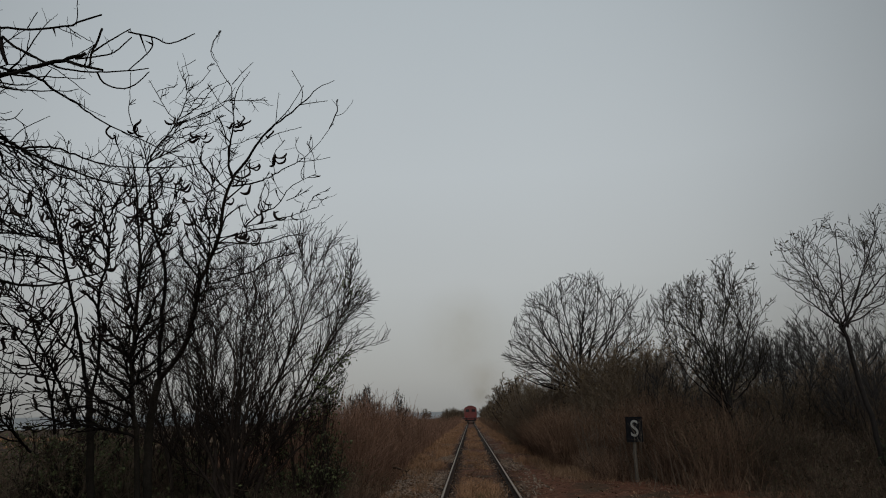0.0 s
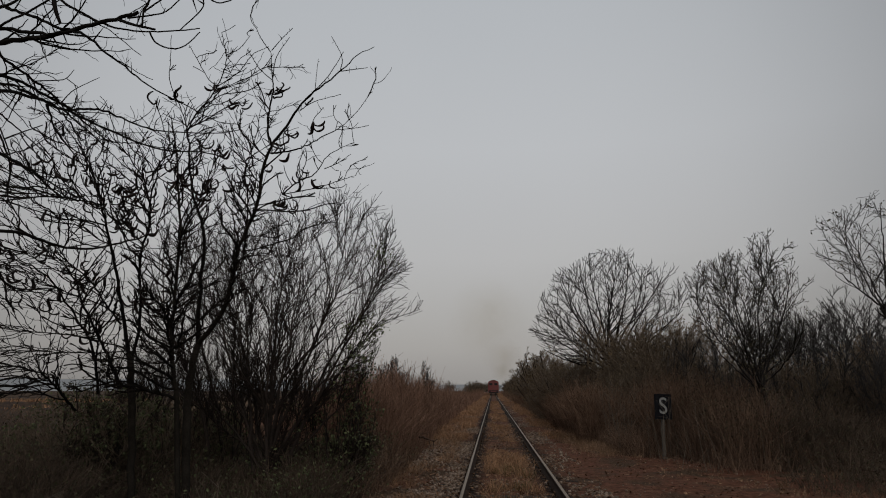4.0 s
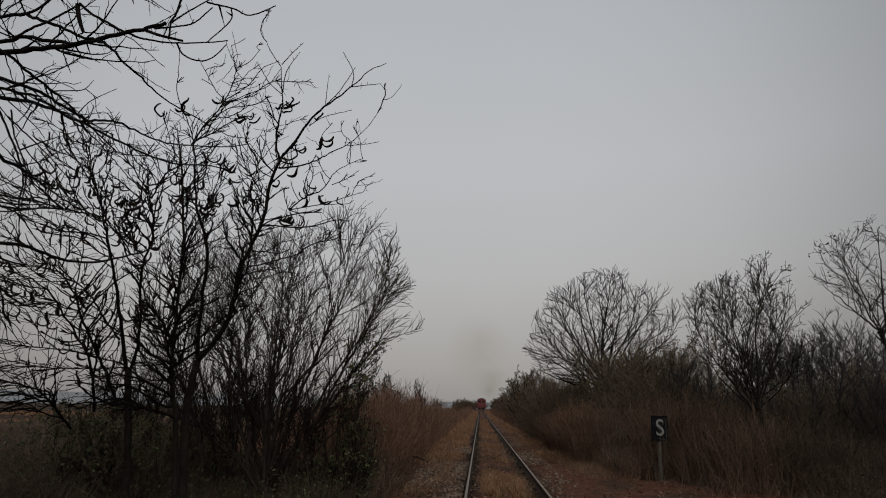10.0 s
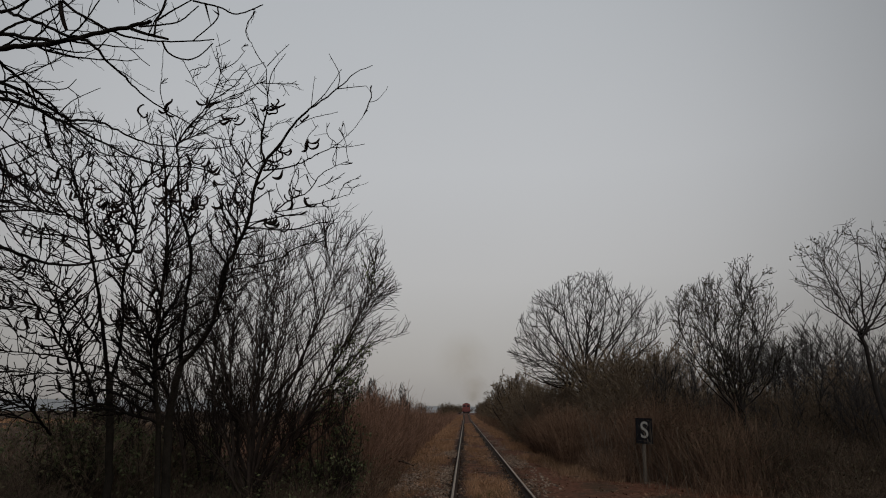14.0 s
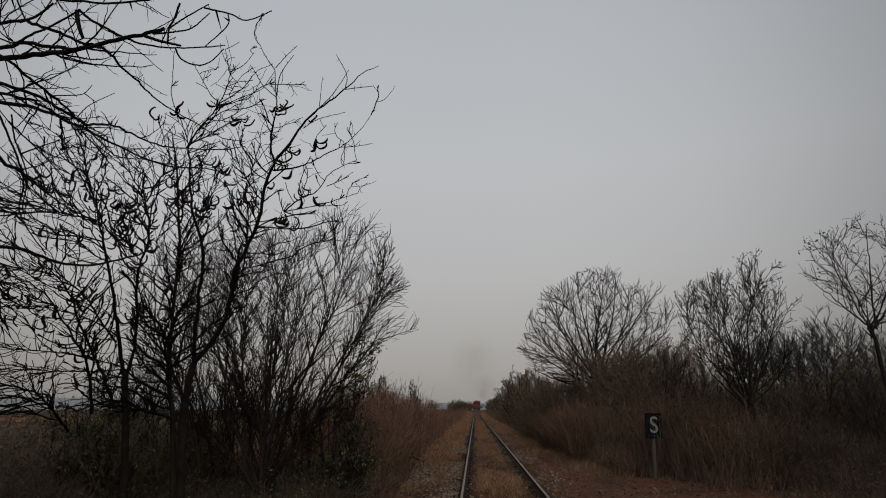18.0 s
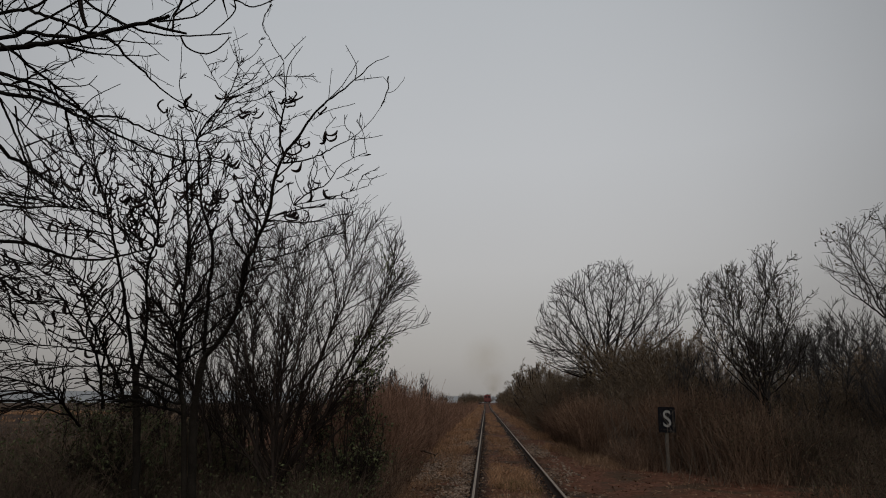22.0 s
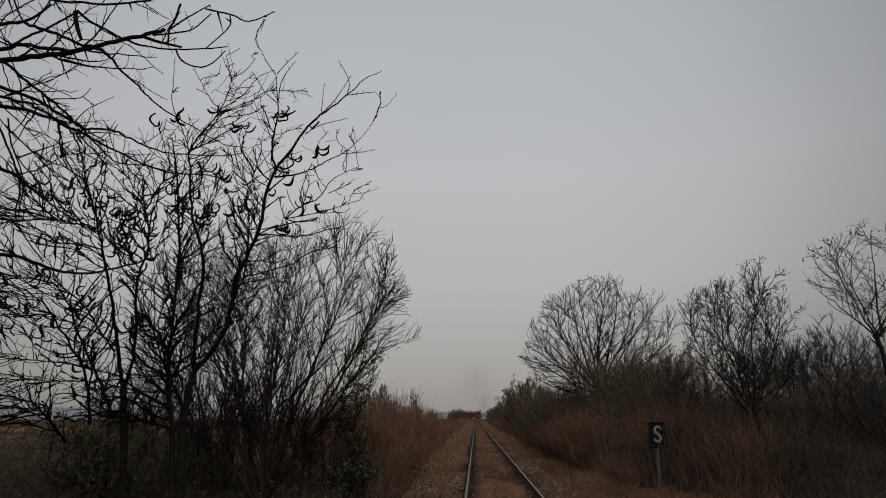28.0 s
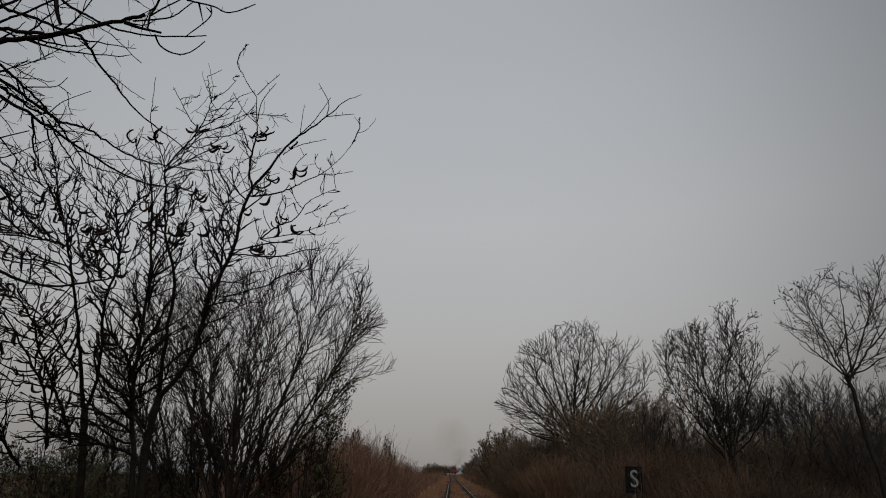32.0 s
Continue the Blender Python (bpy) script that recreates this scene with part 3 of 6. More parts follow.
def tree_parts(tree, limbs, bark, twig_sets, twig, extra=(), names=(), stem=None):
    P, R = limbs
    for k in range(len(P)):
        part_mesh(names[k] if k < len(names) else "limb", tube_mesh("limb", [(P[k:k + 1], R[k:k + 1], 9)]), stem if stem and k < len(names) else bark, tree)
    tagged(part_mesh("crown", tube_mesh("crown", twig_sets), twig, tree), kind="stuff")
    for nm, me, mat, lab in extra:
        tagged(part_mesh(nm, me, mat, tree, lab), kind="stuff")


def branch_parts(tree, P, R, material):
    for k in range(len(P)):
        part_mesh("branch", tube_mesh("branch", [(P[k:k + 1], R[k:k + 1], 6)]), material, tree)


def thorn_mesh(P, R, n, rng, size):
    """Long straight thorns, single and in threes, standing off the limbs."""
    Q, RQ = sprout(P, R, n, rng, (55, 100), (size * 0.5, size * 1.5), 3, 0.02, 0.0, 0.3, 0.0004, 0.05, 1.0, shorten=0.2)
    RQ = np.broadcast_to(np.array([0.0030, 0.0019, 0.0003]) * size / 0.05, RQ.shape)
    return Q, RQ


def pod_mesh(rng, curl, long, wide=0.040):
    """A flat, twisted seed pod that curls as it dries."""
    S = 14
    a = np.linspace(0, curl, S)
    r = long / max(curl, 0.3)
    line = np.stack([r * (1 - np.cos(a)), 0.012 * np.sin(3 * a), -r * np.sin(a)], 1)
    T = unit(np.gradient(line, axis=0))
    tw = np.linspace(0, rng.uniform(0.6, 1.8), S)[:, None]
    N = unit(np.cross(T, np.array([0, 1.0, 0])))
    Wd = np.cos(tw) * np.array([0, 1.0, 0]) + np.sin(tw) * N
    Th = np.cross(T, Wd)
    w = wide * np.sin(np.linspace(0.15, np.pi - 0.12, S)) ** 0.5 / 2
    ring = np.stack([line + Wd * w[:, None], line + Th * 0.011, line - Wd * w[:, None], line - Th * 0.011], 1)
    i = np.arange(S * 4).reshape(S, 4)
    j = np.roll(i, -1, axis=1)
    q = np.stack([i[:-1], j[:-1], j[1:], i[1:]], -1).reshape(-1, 4)
    return mesh_from("pod", ring.reshape(-1, 3), q)


def inside(outline, x, z):
    """Which points lie within a closed outline."""
    hit = np.zeros(len(x), bool)
    o = np.array(outline, float)
    for (x0, z0), (x1, z1) in zip(o, np.roll(o, -1, axis=0)):
        if z0 != z1:
            hit ^= ((z0 > z) != (z1 > z)) & (x < (x1 - x0) * (z - z0) / (z1 - z0) + x0)
    return hit


def resample(line, count):
    d = np.concatenate([[0], np.cumsum(np.linalg.norm(np.diff(line[:, :3], axis=0), axis=1))])
    s = np.linspace(0, d[-1], count)
    return np.stack([np.interp(s, d, line[:, k]) for k in range(line.shape[1])], 1)


def grow(P, R, goals, step, reach, kill, rng, tip, inertia=0.6, wander=0.15, up=0.05, power=2.2, rounds=60, cap=0.75, heart=None, out=0.5):
    """Branches that grow from the limbs P into the free space round the goals, each thickened by what it carries.
    Gives two sets of paths, long and short, with their radii."""
    seed = P.reshape(-1, 3)
    keep = R.reshape(-1)
    pos, par = [p for p in seed], [-1] * len(seed)
    head = [np.zeros(3)] * len(seed)
    kids = [0] * len(seed)
    best = np.full(len(goals), 1e9)
    heart = np.array(heart if heart is not None else seed.mean(0))
    far = np.linalg.norm(goals - heart, axis=1)
    near = np.zeros(len(goals), int)
    live = np.ones(len(goals), bool)

    def meet(ids):
        new = np.array([pos[i] for i in ids])
        for lo in range(0, len(new), 400):
            part_new = new[lo:lo + 400]
            d = np.sqrt(np.maximum((goals ** 2).sum(1)[:, None] + (part_new ** 2).sum(1) - 2 * goals @ part_new.T, 0))
            # a branch only grows away from the heart of the tree
            d = d + np.where(np.linalg.norm(part_new - heart, axis=1)[None] > far[:, None] - 0.45 * d, 1e6, 0)
            k = d.argmin(1)
            v = d[np.arange(len(goals)), k]
            better = v < best
            best[better] = v[better]
            near[better] = np.array(ids)[lo + k[better]]

    meet(list(range(len(seed))))
    live &= best > kill
    for turn in range(rounds):
        act = np.where(live & (best < reach))[0]
        if not len(act):
            break
        pull = {}
        for g in act:
            i = near[g]
            v = goals[g] - pos[i]
            pull.setdefault(i, []).append((g, v / (np.linalg.norm(v) + 1e-9)))
        fresh = []
        for i, got in pull.items():
            if kids[i] >= 3:
                live[[g for g, _ in got]] = False
                continue
            v = sum(q for _, q in got)
            v = v / (np.linalg.norm(v) + 1e-9) + inertia * head[i] + rng.normal(0, wander, 3) + np.array([0, 0, up])
            q = pos[i] - heart
            v = v + out * q / (np.linalg.norm(q) + 1e-9)
            v = v / (np.linalg.norm(v) + 1e-9)
            kids[i] += 1
            pos.append(pos[i] + step * rng.uniform(0.75, 1.25) * v)
            par.append(i)
            head.append(v)
            kids.append(0)
            fresh.append(len(pos) - 1)
        if not fresh:
            break
        meet(fresh)
        live &= best > kill
    n = len(pos)
    load = np.zeros(n)
    heavy = np.full(n, -1)
    for i in range(n - 1, len(seed) - 1, -1):
        load[i] = max(load[i], 1)
        p = par[i]
        load[p] += load[i]
        if p >= len(seed) and (heavy[p] < 0 or load[i] > load[heavy[p]]):
            heavy[p] = i
    rad = tip * np.maximum(load, 1) ** (1 / power)
    lines = []
    for i in range(len(seed), n):
        p = par[i]
        if p < len(seed) or heavy[p] != i:
            first = min(rad[i], (keep[p] if p < len(seed) else rad[p]) * cap)
            line, rs, j = [pos[p]], [max(first, tip)], i
            while j >= 0:
                line.append(pos[j])
                rs.append(max(tip, min(rad[j], rs[-1])))
                j = heavy[j]
            lines.append(np.column_stack([np.array(line), rs]))
    big = [l for l in lines if len(l) > 6]
    small = [l for l in lines if len(l) <= 6]
    out = []
    for group, count in ((big, 14), (small, 5)):
        a = np.stack([resample(l, count) for l in group]) if group else np.zeros((0, count, 4))
        out.append((a[:, :, :3], a[:, :, 3]))
    return out


def crown_goals(outline, n, deep, rng, slant=0.0, mid=0.0, hollow=0.0):
    """Random places within a crown whose outline is (x, z); deep: its half depth at the middle."""
    o = np.array(outline)
    x = rng.uniform(o[:, 0].min(), o[:, 0].max(), n * 4)
    z = rng.uniform(o[:, 1].min(), o[:, 1].max(), n * 4)
    ok = inside(outline, x, z)
    x, z = x[ok][:n], z[ok][:n]
    c = (o[:, 0].min() + o[:, 0].max()) / 2
    w = (o[:, 0].max() - o[:, 0].min()) / 2
    half = deep * np.sqrt(np.clip(1 - ((x - c) / w) ** 2, 0.12, 1))
    y = mid + slant * (x - c) + half * rng.uniform(-1, 1, len(x))
    return np.stack([x, y, z], 1)


def ragged(goals, heart, rng, amount=0.07):
    """Pushes the goals in and out from the heart, so that the crown's edge is uneven."""
    h = np.array(heart)
    return h + (goals - h) * (1 + rng.normal(-0.055, amount, (len(goals), 1)))


def edge_reach(outline, fx, fz, deg):
    """How far the outline lies from a fork in one direction (degrees from upright)."""
    s = np.linspace(0.1, 12, 240)
    ok = inside(outline, fx + s * math.sin(radians(deg)), fz + s * math.cos(radians(deg)))
    return float(s[ok].max()) if ok.any() else 0.5


def dome(w, h, foot=0.25):
    """The rounded outline of a shrub, wider above than at its foot."""
    return [(-w * 0.45, h * 0.08), (-w * 0.85, h * foot), (-w, h * 0.55), (-w * 0.75, h * 0.85), (-w * 0.3, h), (w * 0.25, h * 0.97), (w * 0.75, h * 0.88), (w, h * 0.6), (w * 0.9, h * foot), (w * 0.45, h * 0.08)]


def crown_tree(name, label, base, trunk, outline, stems, fan, n, deep, step, kill, tip, seed, bark, twig, r=(0.09, 0.06), stem_r=(0.02, 0.04), fine=0, fine_len=(0.1, 0.25), leaf=None,
               reach=1.2, inertia=0.7, wander=0.12, up=0.08, group="", inner=0.72, category="tree", named=45, power=2.2, spread_base=0.03, bow=0.8, out=0.3):
    """A bare tree or shrub: a trunk, a fan of limbs within a crown outline, and branches that fill the crown evenly."""
    rng = np.random.default_rng(seed)
    tree = thing(name, base)
    tagged(tree, label, category, group)
    fx, fy, fz = trunk[-1]
    guides = [(trunk, r[0], r[1])] if r[0] else []
    for k in range(stems):
        deg = fan[0] + (fan[1] - fan[0]) * (k + 0.5) / stems + rng.normal(0, 3)
        ln = inner * edge_reach(outline, fx, fz, deg) * rng.uniform(0.75, 1.1)
        dy = rng.uniform(-1, 1) * deep * 0.8
        low = 0 if not r[0] else rng.uniform(0, 0.18) * (fz - trunk[0][2])
        bx, by, bz = fx + rng.normal(0, spread_base), fy + rng.normal(0, spread_base), fz - low
        at = lambda f, q: (bx + f * ln * math.sin(radians(deg * q)) + rng.normal(0, 0.025 * ln), by + dy * f ** 1.2, bz + f * ln * math.cos(radians(deg * q)) + rng.normal(0, 0.012 * ln))
        guides.append(([(bx, by, bz), at(0.33, bow), at(0.68, (1 + bow) / 2), at(1.0, 1.0)], rng.uniform(*stem_r), tip * 1.6))
    P, R = limb_set(guides, rng, 18, 0.012)
    goals = ragged(crown_goals(outline, n, deep, rng), trunk[-1], rng)
    big, small = grow(P, R, goals, step, reach, kill, rng, tip, inertia, wander, up, power, heart=trunk[-1], out=out)
    sets = [(*small, 3)]
    order = np.argsort(-big[1][:, 0])
    main, rest = order[:named], order[named:]
    branch_parts(tree, big[0][main], big[1][main], bark)
    sets.append((big[0][rest], big[1][rest], 4))
    tips = small[0]
    if fine:
        f1 = sprout(*big, fine, rng, (18, 45), fine_len, 4, 0.06, 0.2, 0.8, tip * 0.8, 0.25, 1.0, 0.04, shorten=0.2)
        f2 = sprout(*small, fine, rng, (18, 45), fine_len, 4, 0.06, 0.2, 0.8, tip * 0.8, 0.3, 1.0, 0.04, shorten=0.2)
        sets += [(*f1, 3), (*f2, 3)]
        tips = np.concatenate([f1[0], f2[0]])
    extra = []
    if leaf:
        mat, count, size, lab, where = leaf
        ends = tips[:, -1]
        if where is not None:
            ends = ends[where(ends)]
        if len(ends):
            at = ends[rng.integers(0, len(ends), count)] + rng.normal(0, size * 0.4, (count, 3))
            extra = [("foliage", leaves_mesh("foliage", at, size, rng, 0.6), mat, lab)]
    tree_parts(tree, (P, R), bark, sets, twig, extra, ("trunk",) if r[0] else ())
    return tree


def spray_tree(name, label, base, trunk, outline, limbs, fan, counts, sub, deep, tip, seed, bark, twig, r=(0.1, 0.05), limb_r=(0.025, 0.05), leaf=None, rise=0.5, angle=(18, 42), flat=0.8,
               category="tree", low=0.3, foot=0.04, turn_up=1.1, group="", dense=(2, 2, 3)):
    """A bare tree whose limbs fan out and turn up at their tips, with long smooth shoots in three orders inside an outline."""
    rng = np.random.default_rng(seed)
    tree = thing(name, base)
    tagged(tree, label, category, group)
    fx, fy, fz = trunk[-1]
    guides = [(trunk, r[0], r[1])]
    for k in range(limbs):
        deg = fan[0] + (fan[1] - fan[0]) * (k + 0.5) / limbs + rng.normal(0, 2.5)
        ln = edge_reach(outline, fx, fz, deg) * rng.uniform(0.84, 0.98)
        dy = rng.uniform(-1, 1) * deep
        bx, by, bz = fx + rng.normal(0, foot), fy + rng.normal(0, foot), fz - rng.uniform(0, low)

        def at(f, q):
            return (bx + f * ln * math.sin(radians(deg * q)) + rng.normal(0, 0.02 * ln), by + dy * f ** 1.2, bz + f * ln * math.cos(radians(deg * q)) + rng.normal(0, 0.01 * ln))

        guides.append(([(bx, by, bz), at(0.3, turn_up), at(0.65, (1 + turn_up) / 2), at(1.0, 1.0)], rng.uniform(*limb_r), tip * 1.3))
    P, R = limb_set(guides, rng, 18, 0.012)
    o = np.array(outline)
    wide = [tuple(q) for q in o.mean(0) + (o - o.mean(0)) * 1.03]


    def kept(Q, RQ, cell, most):
        """Drops what grows out of the crown and what crowds a place that is already filled."""
        ok = inside(wide, Q[:, -1, 0], Q[:, -1, 2])
        filled = collections.Counter()
        for i in np.where(ok)[0]:
            spot = (int(Q[i, -1, 0] // cell), int(Q[i, -1, 2] // cell))
            ok[i] = filled[spot] < most
            filled[spot] += 1
        return Q[ok], RQ[ok]

    a, ra = kept(*sprout(P[1:], R[1:], counts[0], rng, angle, (sub[0] * 0.5, sub[0] * 1.3), 10, 0.05, rise, 0.62, tip * 1.2, 0.22, 0.95, 0.02, 0.45, flat), 0.28 * sub[0], dense[0])
    b, rb = kept(*sprout(a, ra, counts[1], rng, angle, (sub[1] * 0.5, sub[1] * 1.3), 7, 0.06, rise * 0.8, 0.7, tip, 0.2, 0.97, 0.03, 0.4, flat), 0.37 * sub[1], dense[1])
    c, rc = kept(*sprout(np.concatenate([resampled(a, 7), b]), np.concatenate([resampled(ra[:, :, None], 7)[:, :, 0], rb]), counts[2], rng, (22, 55), (sub[2] * 0.5, sub[2] * 1.3), 5, 0.07, rise * 0.6, 0.8, tip * 0.85, 0.1, 1.0, 0.04, 0.3, flat), 0.7 * sub[2], dense[2])
    order = np.argsort(-ra[:, 0])
    main, rest = order[:45], order[45:]
    branch_parts(tree, a[main], ra[main], bark)
    extra = []
    if leaf:
        mat, n, size, lab, where = leaf
        ends = np.concatenate([c[:, -1], c[:, 2], b[:, -1]])
        if where is not None:
            ends = ends[where(ends)]
        spots = ends[rng.integers(0, len(ends), n)] + rng.normal(0, size * 0.3, (n, 3))
        extra = [("foliage", leaves_mesh("foliage", spots, size, rng, 0.6), mat, lab)]
    tree_parts(tree, (P, R), bark, [(a[rest], ra[rest], 4), (b, rb, 3), (c, rc, 3)], twig, extra, ("trunk",))
    return tree


def resampled(Q, n):
    """The same lines with fewer points."""
    i = np.linspace(0, Q.shape[1] - 1, n).round().astype(int)
    return Q[:, i]


LOCUST, OVERHANG = [], []


def bough(tree, r0, r1, *through_points):
    """Adds one limb to a tree: its first and last radius and the points that it bends through."""
    tree.append((list(through_points), r0, r1))


# trunks
bough(LOCUST, 0.0451, 0.03772, (-4.4, 7.6, -0.25), (-4.55, 7.6, 1.26), (-4.62, 7.6, 1.77), (-4.65, 7.6, 2.08))
bough(LOCUST, 0.0328, 0.00738, (-3.8, 7.5, -0.25), (-3.84, 7.28, 1.29), (-3.87, 7.18, 1.77), (-3.89, 7.1, 2.13), (-3.86, 7.01, 2.58), (-3.8, 6.9, 3.1), (-3.78, 6.8, 3.59), (-3.81, 6.7, 4.09), (-3.86, 6.6, 4.59))
bough(LOCUST, 0.05084, 0.04264, (-3.87, 7.8, -0.25), (-3.97, 7.8, 1.26), (-3.98, 7.8, 1.68), (-3.91, 7.8, 2.18))
bough(LOCUST, 0.0328, 0.01394, (-3.91, 7.8, 2.18), (-3.74, 7.7, 2.31), (-3.47, 7.5, 2.59), (-3.35, 7.34, 2.85), (-3.21, 7.12, 3.2), (-3, 6.91, 3.49), (-2.85, 6.74, 3.73), (-2.73, 6.53, 4.03), (-2.62, 6.4, 4.19))
# forks
bough(LOCUST, 0.0246, 0.00574, (-4.68, 7.6, 2.04), (-4.67, 7.43, 2.38), (-4.66, 7.26, 2.71), (-4.66, 7.1, 3.01), (-4.67, 6.89, 3.39), (-4.68, 6.73, 3.67), (-4.7, 6.55, 3.97), (-4.74, 6.4, 4.21))
bough(LOCUST, 0.01968, 0.00492, (-4.62, 7.6, 2.06), (-4.49, 7.44, 2.34), (-4.39, 7.23, 2.71), (-4.31, 7, 3.09), (-4.21, 6.88, 3.28), (-4.09, 6.73, 3.51), (-4.04, 6.53, 3.8), (-4.11, 6.38, 4), (-4.23, 6.2, 4.19))
bough(LOCUST, 0.02624, 0.00902, (-3.91, 7.8, 2.18), (-3.88, 7.68, 2.44), (-3.79, 7.49, 2.82), (-3.67, 7.23, 3.34), (-3.68, 7.09, 3.6), (-3.73, 6.94, 3.87), (-3.7, 6.74, 4.24), (-3.68, 6.6, 4.48))
bough(LOCUST, 0.01066, 0.0041, (-4.02, 7.4, 3.1), (-3.92, 7.24, 3.45), (-3.78, 7.11, 3.72), (-3.67, 7.03, 3.86), (-3.5, 6.9, 4.09))
bough(LOCUST, 0.01148, 0.0041, (-3.21, 7.3, 3.19), (-3.13, 7.15, 3.52), (-3.09, 7, 3.85), (-3.1, 6.89, 4.08), (-2.99, 6.8, 4.24))
# tops
bough(LOCUST, 0.013, 0.004, (-2.62, 6.4, 4.19), (-2.66, 6.36, 4.37), (-2.64, 6.32, 4.58), (-2.6, 6.28, 4.76), (-2.6, 6.25, 4.91), (-2.62, 6.2, 5.18))
bough(LOCUST, 0.016, 0.003, (-2.62, 6.4, 4.19), (-2.49, 6.36, 4.35), (-2.39, 6.33, 4.48), (-2.25, 6.28, 4.65), (-2.06, 6.24, 4.78), (-1.84, 6.19, 4.93), (-1.68, 6.14, 5.06), (-1.47, 6.1, 5.15))
bough(LOCUST, 0.01, 0.003, (-3.68, 6.6, 4.48), (-3.56, 6.53, 4.65), (-3.39, 6.46, 4.79), (-3.29, 6.41, 4.91), (-3.19, 6.34, 5.06), (-3.15, 6.28, 5.22), (-3.19, 6.2, 5.45))
bough(LOCUST, 0.01, 0.003, (-2.65, 6.5, 4.15), (-2.42, 6.5, 4.17), (-2.26, 6.5, 4.23), (-2.08, 6.5, 4.33), (-1.89, 6.5, 4.43), (-1.68, 6.5, 4.65))
bough(LOCUST, 0.009, 0.003, (-2.61, 6.8, 3.77), (-2.43, 6.8, 3.92), (-2.24, 6.8, 4.01), (-2.09, 6.8, 4.23), (-1.81, 6.8, 4.37))
# sprays
bough(LOCUST, 0.006, 0.003, (-2.58, 6.2, 4.88), (-2.55, 6.2, 5.13), (-2.42, 6.2, 5.36))
bough(LOCUST, 0.005, 0.003, (-2.62, 6.2, 5.19), (-2.73, 6.2, 5.35), (-2.8, 6.2, 5.49))
bough(LOCUST, 0.005, 0.003, (-2.61, 6.2, 5.21), (-2.51, 6.2, 5.34), (-2.39, 6.2, 5.47))
bough(LOCUST, 0.005, 0.003, (-2.58, 6.2, 4.86), (-2.71, 6.16, 4.97), (-2.79, 6.12, 5.1), (-2.84, 6.1, 5.18))
bough(LOCUST, 0.005, 0.003, (-1.82, 6.1, 4.88), (-1.81, 6.1, 5.05), (-1.93, 6.1, 5.29))
bough(LOCUST, 0.005, 0.003, (-1.82, 6.1, 4.88), (-1.65, 6.1, 4.9), (-1.53, 6.1, 4.91))
bough(LOCUST, 0.006, 0.003, (-2.21, 6.2, 4.63), (-2.05, 6.14, 4.74), (-1.91, 6.08, 4.87), (-1.77, 6, 5.05))
bough(LOCUST, 0.005, 0.003, (-2.3, 6.3, 4.54), (-2.14, 6.26, 4.62), (-1.83, 6.2, 4.67))
bough(LOCUST, 0.004, 0.002, (-2.11, 6.2, 4.73), (-2.1, 6.2, 4.96), (-2.09, 6.2, 5.09))
# sides
bough(LOCUST, 0.005, 0.003, (-3.12, 6.2, 5.17), (-2.97, 6.2, 5.25), (-2.86, 6.2, 5.4))
bough(LOCUST, 0.005, 0.003, (-3.25, 6.3, 4.87), (-3.34, 6.27, 4.96), (-3.48, 6.22, 5.21), (-3.54, 6.2, 5.31))
bough(LOCUST, 0.006, 0.003, (-3.24, 6.3, 4.85), (-2.95, 6.21, 4.99), (-2.81, 6.16, 5.14), (-2.61, 6.1, 5.2))
bough(LOCUST, 0.006, 0.003, (-3.63, 6.5, 4.47), (-3.7, 6.43, 4.69), (-3.8, 6.34, 4.97), (-3.78, 6.28, 5.17), (-3.76, 6.2, 5.44))
bough(LOCUST, 0.004, 0.003, (-1.95, 6.5, 4.4), (-1.75, 6.5, 4.41), (-1.58, 6.5, 4.44))
bough(LOCUST, 0.005, 0.003, (-2.14, 6.8, 4.06), (-1.98, 6.8, 4.13), (-1.84, 6.8, 4.23))
bough(LOCUST, 0.006, 0.003, (-2.64, 6.9, 3.8), (-2.26, 6.9, 3.87), (-1.99, 6.9, 3.95), (-1.8, 6.9, 4.01))
bough(LOCUST, 0.011, 0.006, (-4.48, 7.3, 3.16), (-4.59, 7.17, 3.31), (-4.61, 7.03, 3.53), (-4.67, 6.9, 3.71))
bough(LOCUST, 0.009, 0.005, (-4.3, 7, 3.98), (-4.05, 6.73, 4.14), (-3.85, 6.57, 4.18), (-3.62, 6.4, 4.18))
# low
bough(LOCUST, 0.02, 0.006, (-4.56, 7.3, 1.64), (-4.59, 7.08, 1.95), (-4.63, 6.92, 2.17), (-4.69, 6.61, 2.56), (-4.69, 6.45, 2.77), (-4.79, 6.2, 3.01))
bough(LOCUST, 0.016, 0.005, (-4.76, 7.2, 1.58), (-4.62, 6.82, 2.02), (-4.61, 6.62, 2.22), (-4.64, 6.36, 2.44), (-4.67, 5.98, 2.73), (-4.79, 5.6, 2.83))
bough(LOCUST, 0.013, 0.005, (-4.69, 7.4, 2.39), (-4.72, 7.12, 2.57), (-4.71, 6.78, 2.78), (-4.73, 6.51, 2.9), (-4.75, 6.2, 3.01))
bough(LOCUST, 0.01, 0.004, (-4.7, 7.4, 2.47), (-4.73, 7.08, 2.56), (-4.76, 6.71, 2.61), (-4.76, 6.4, 2.61))
bough(LOCUST, 0.008, 0.004, (-4.68, 7, 2.18), (-4.85, 6.72, 2.2), (-5, 6.45, 2.21), (-5.11, 6.2, 2.21))
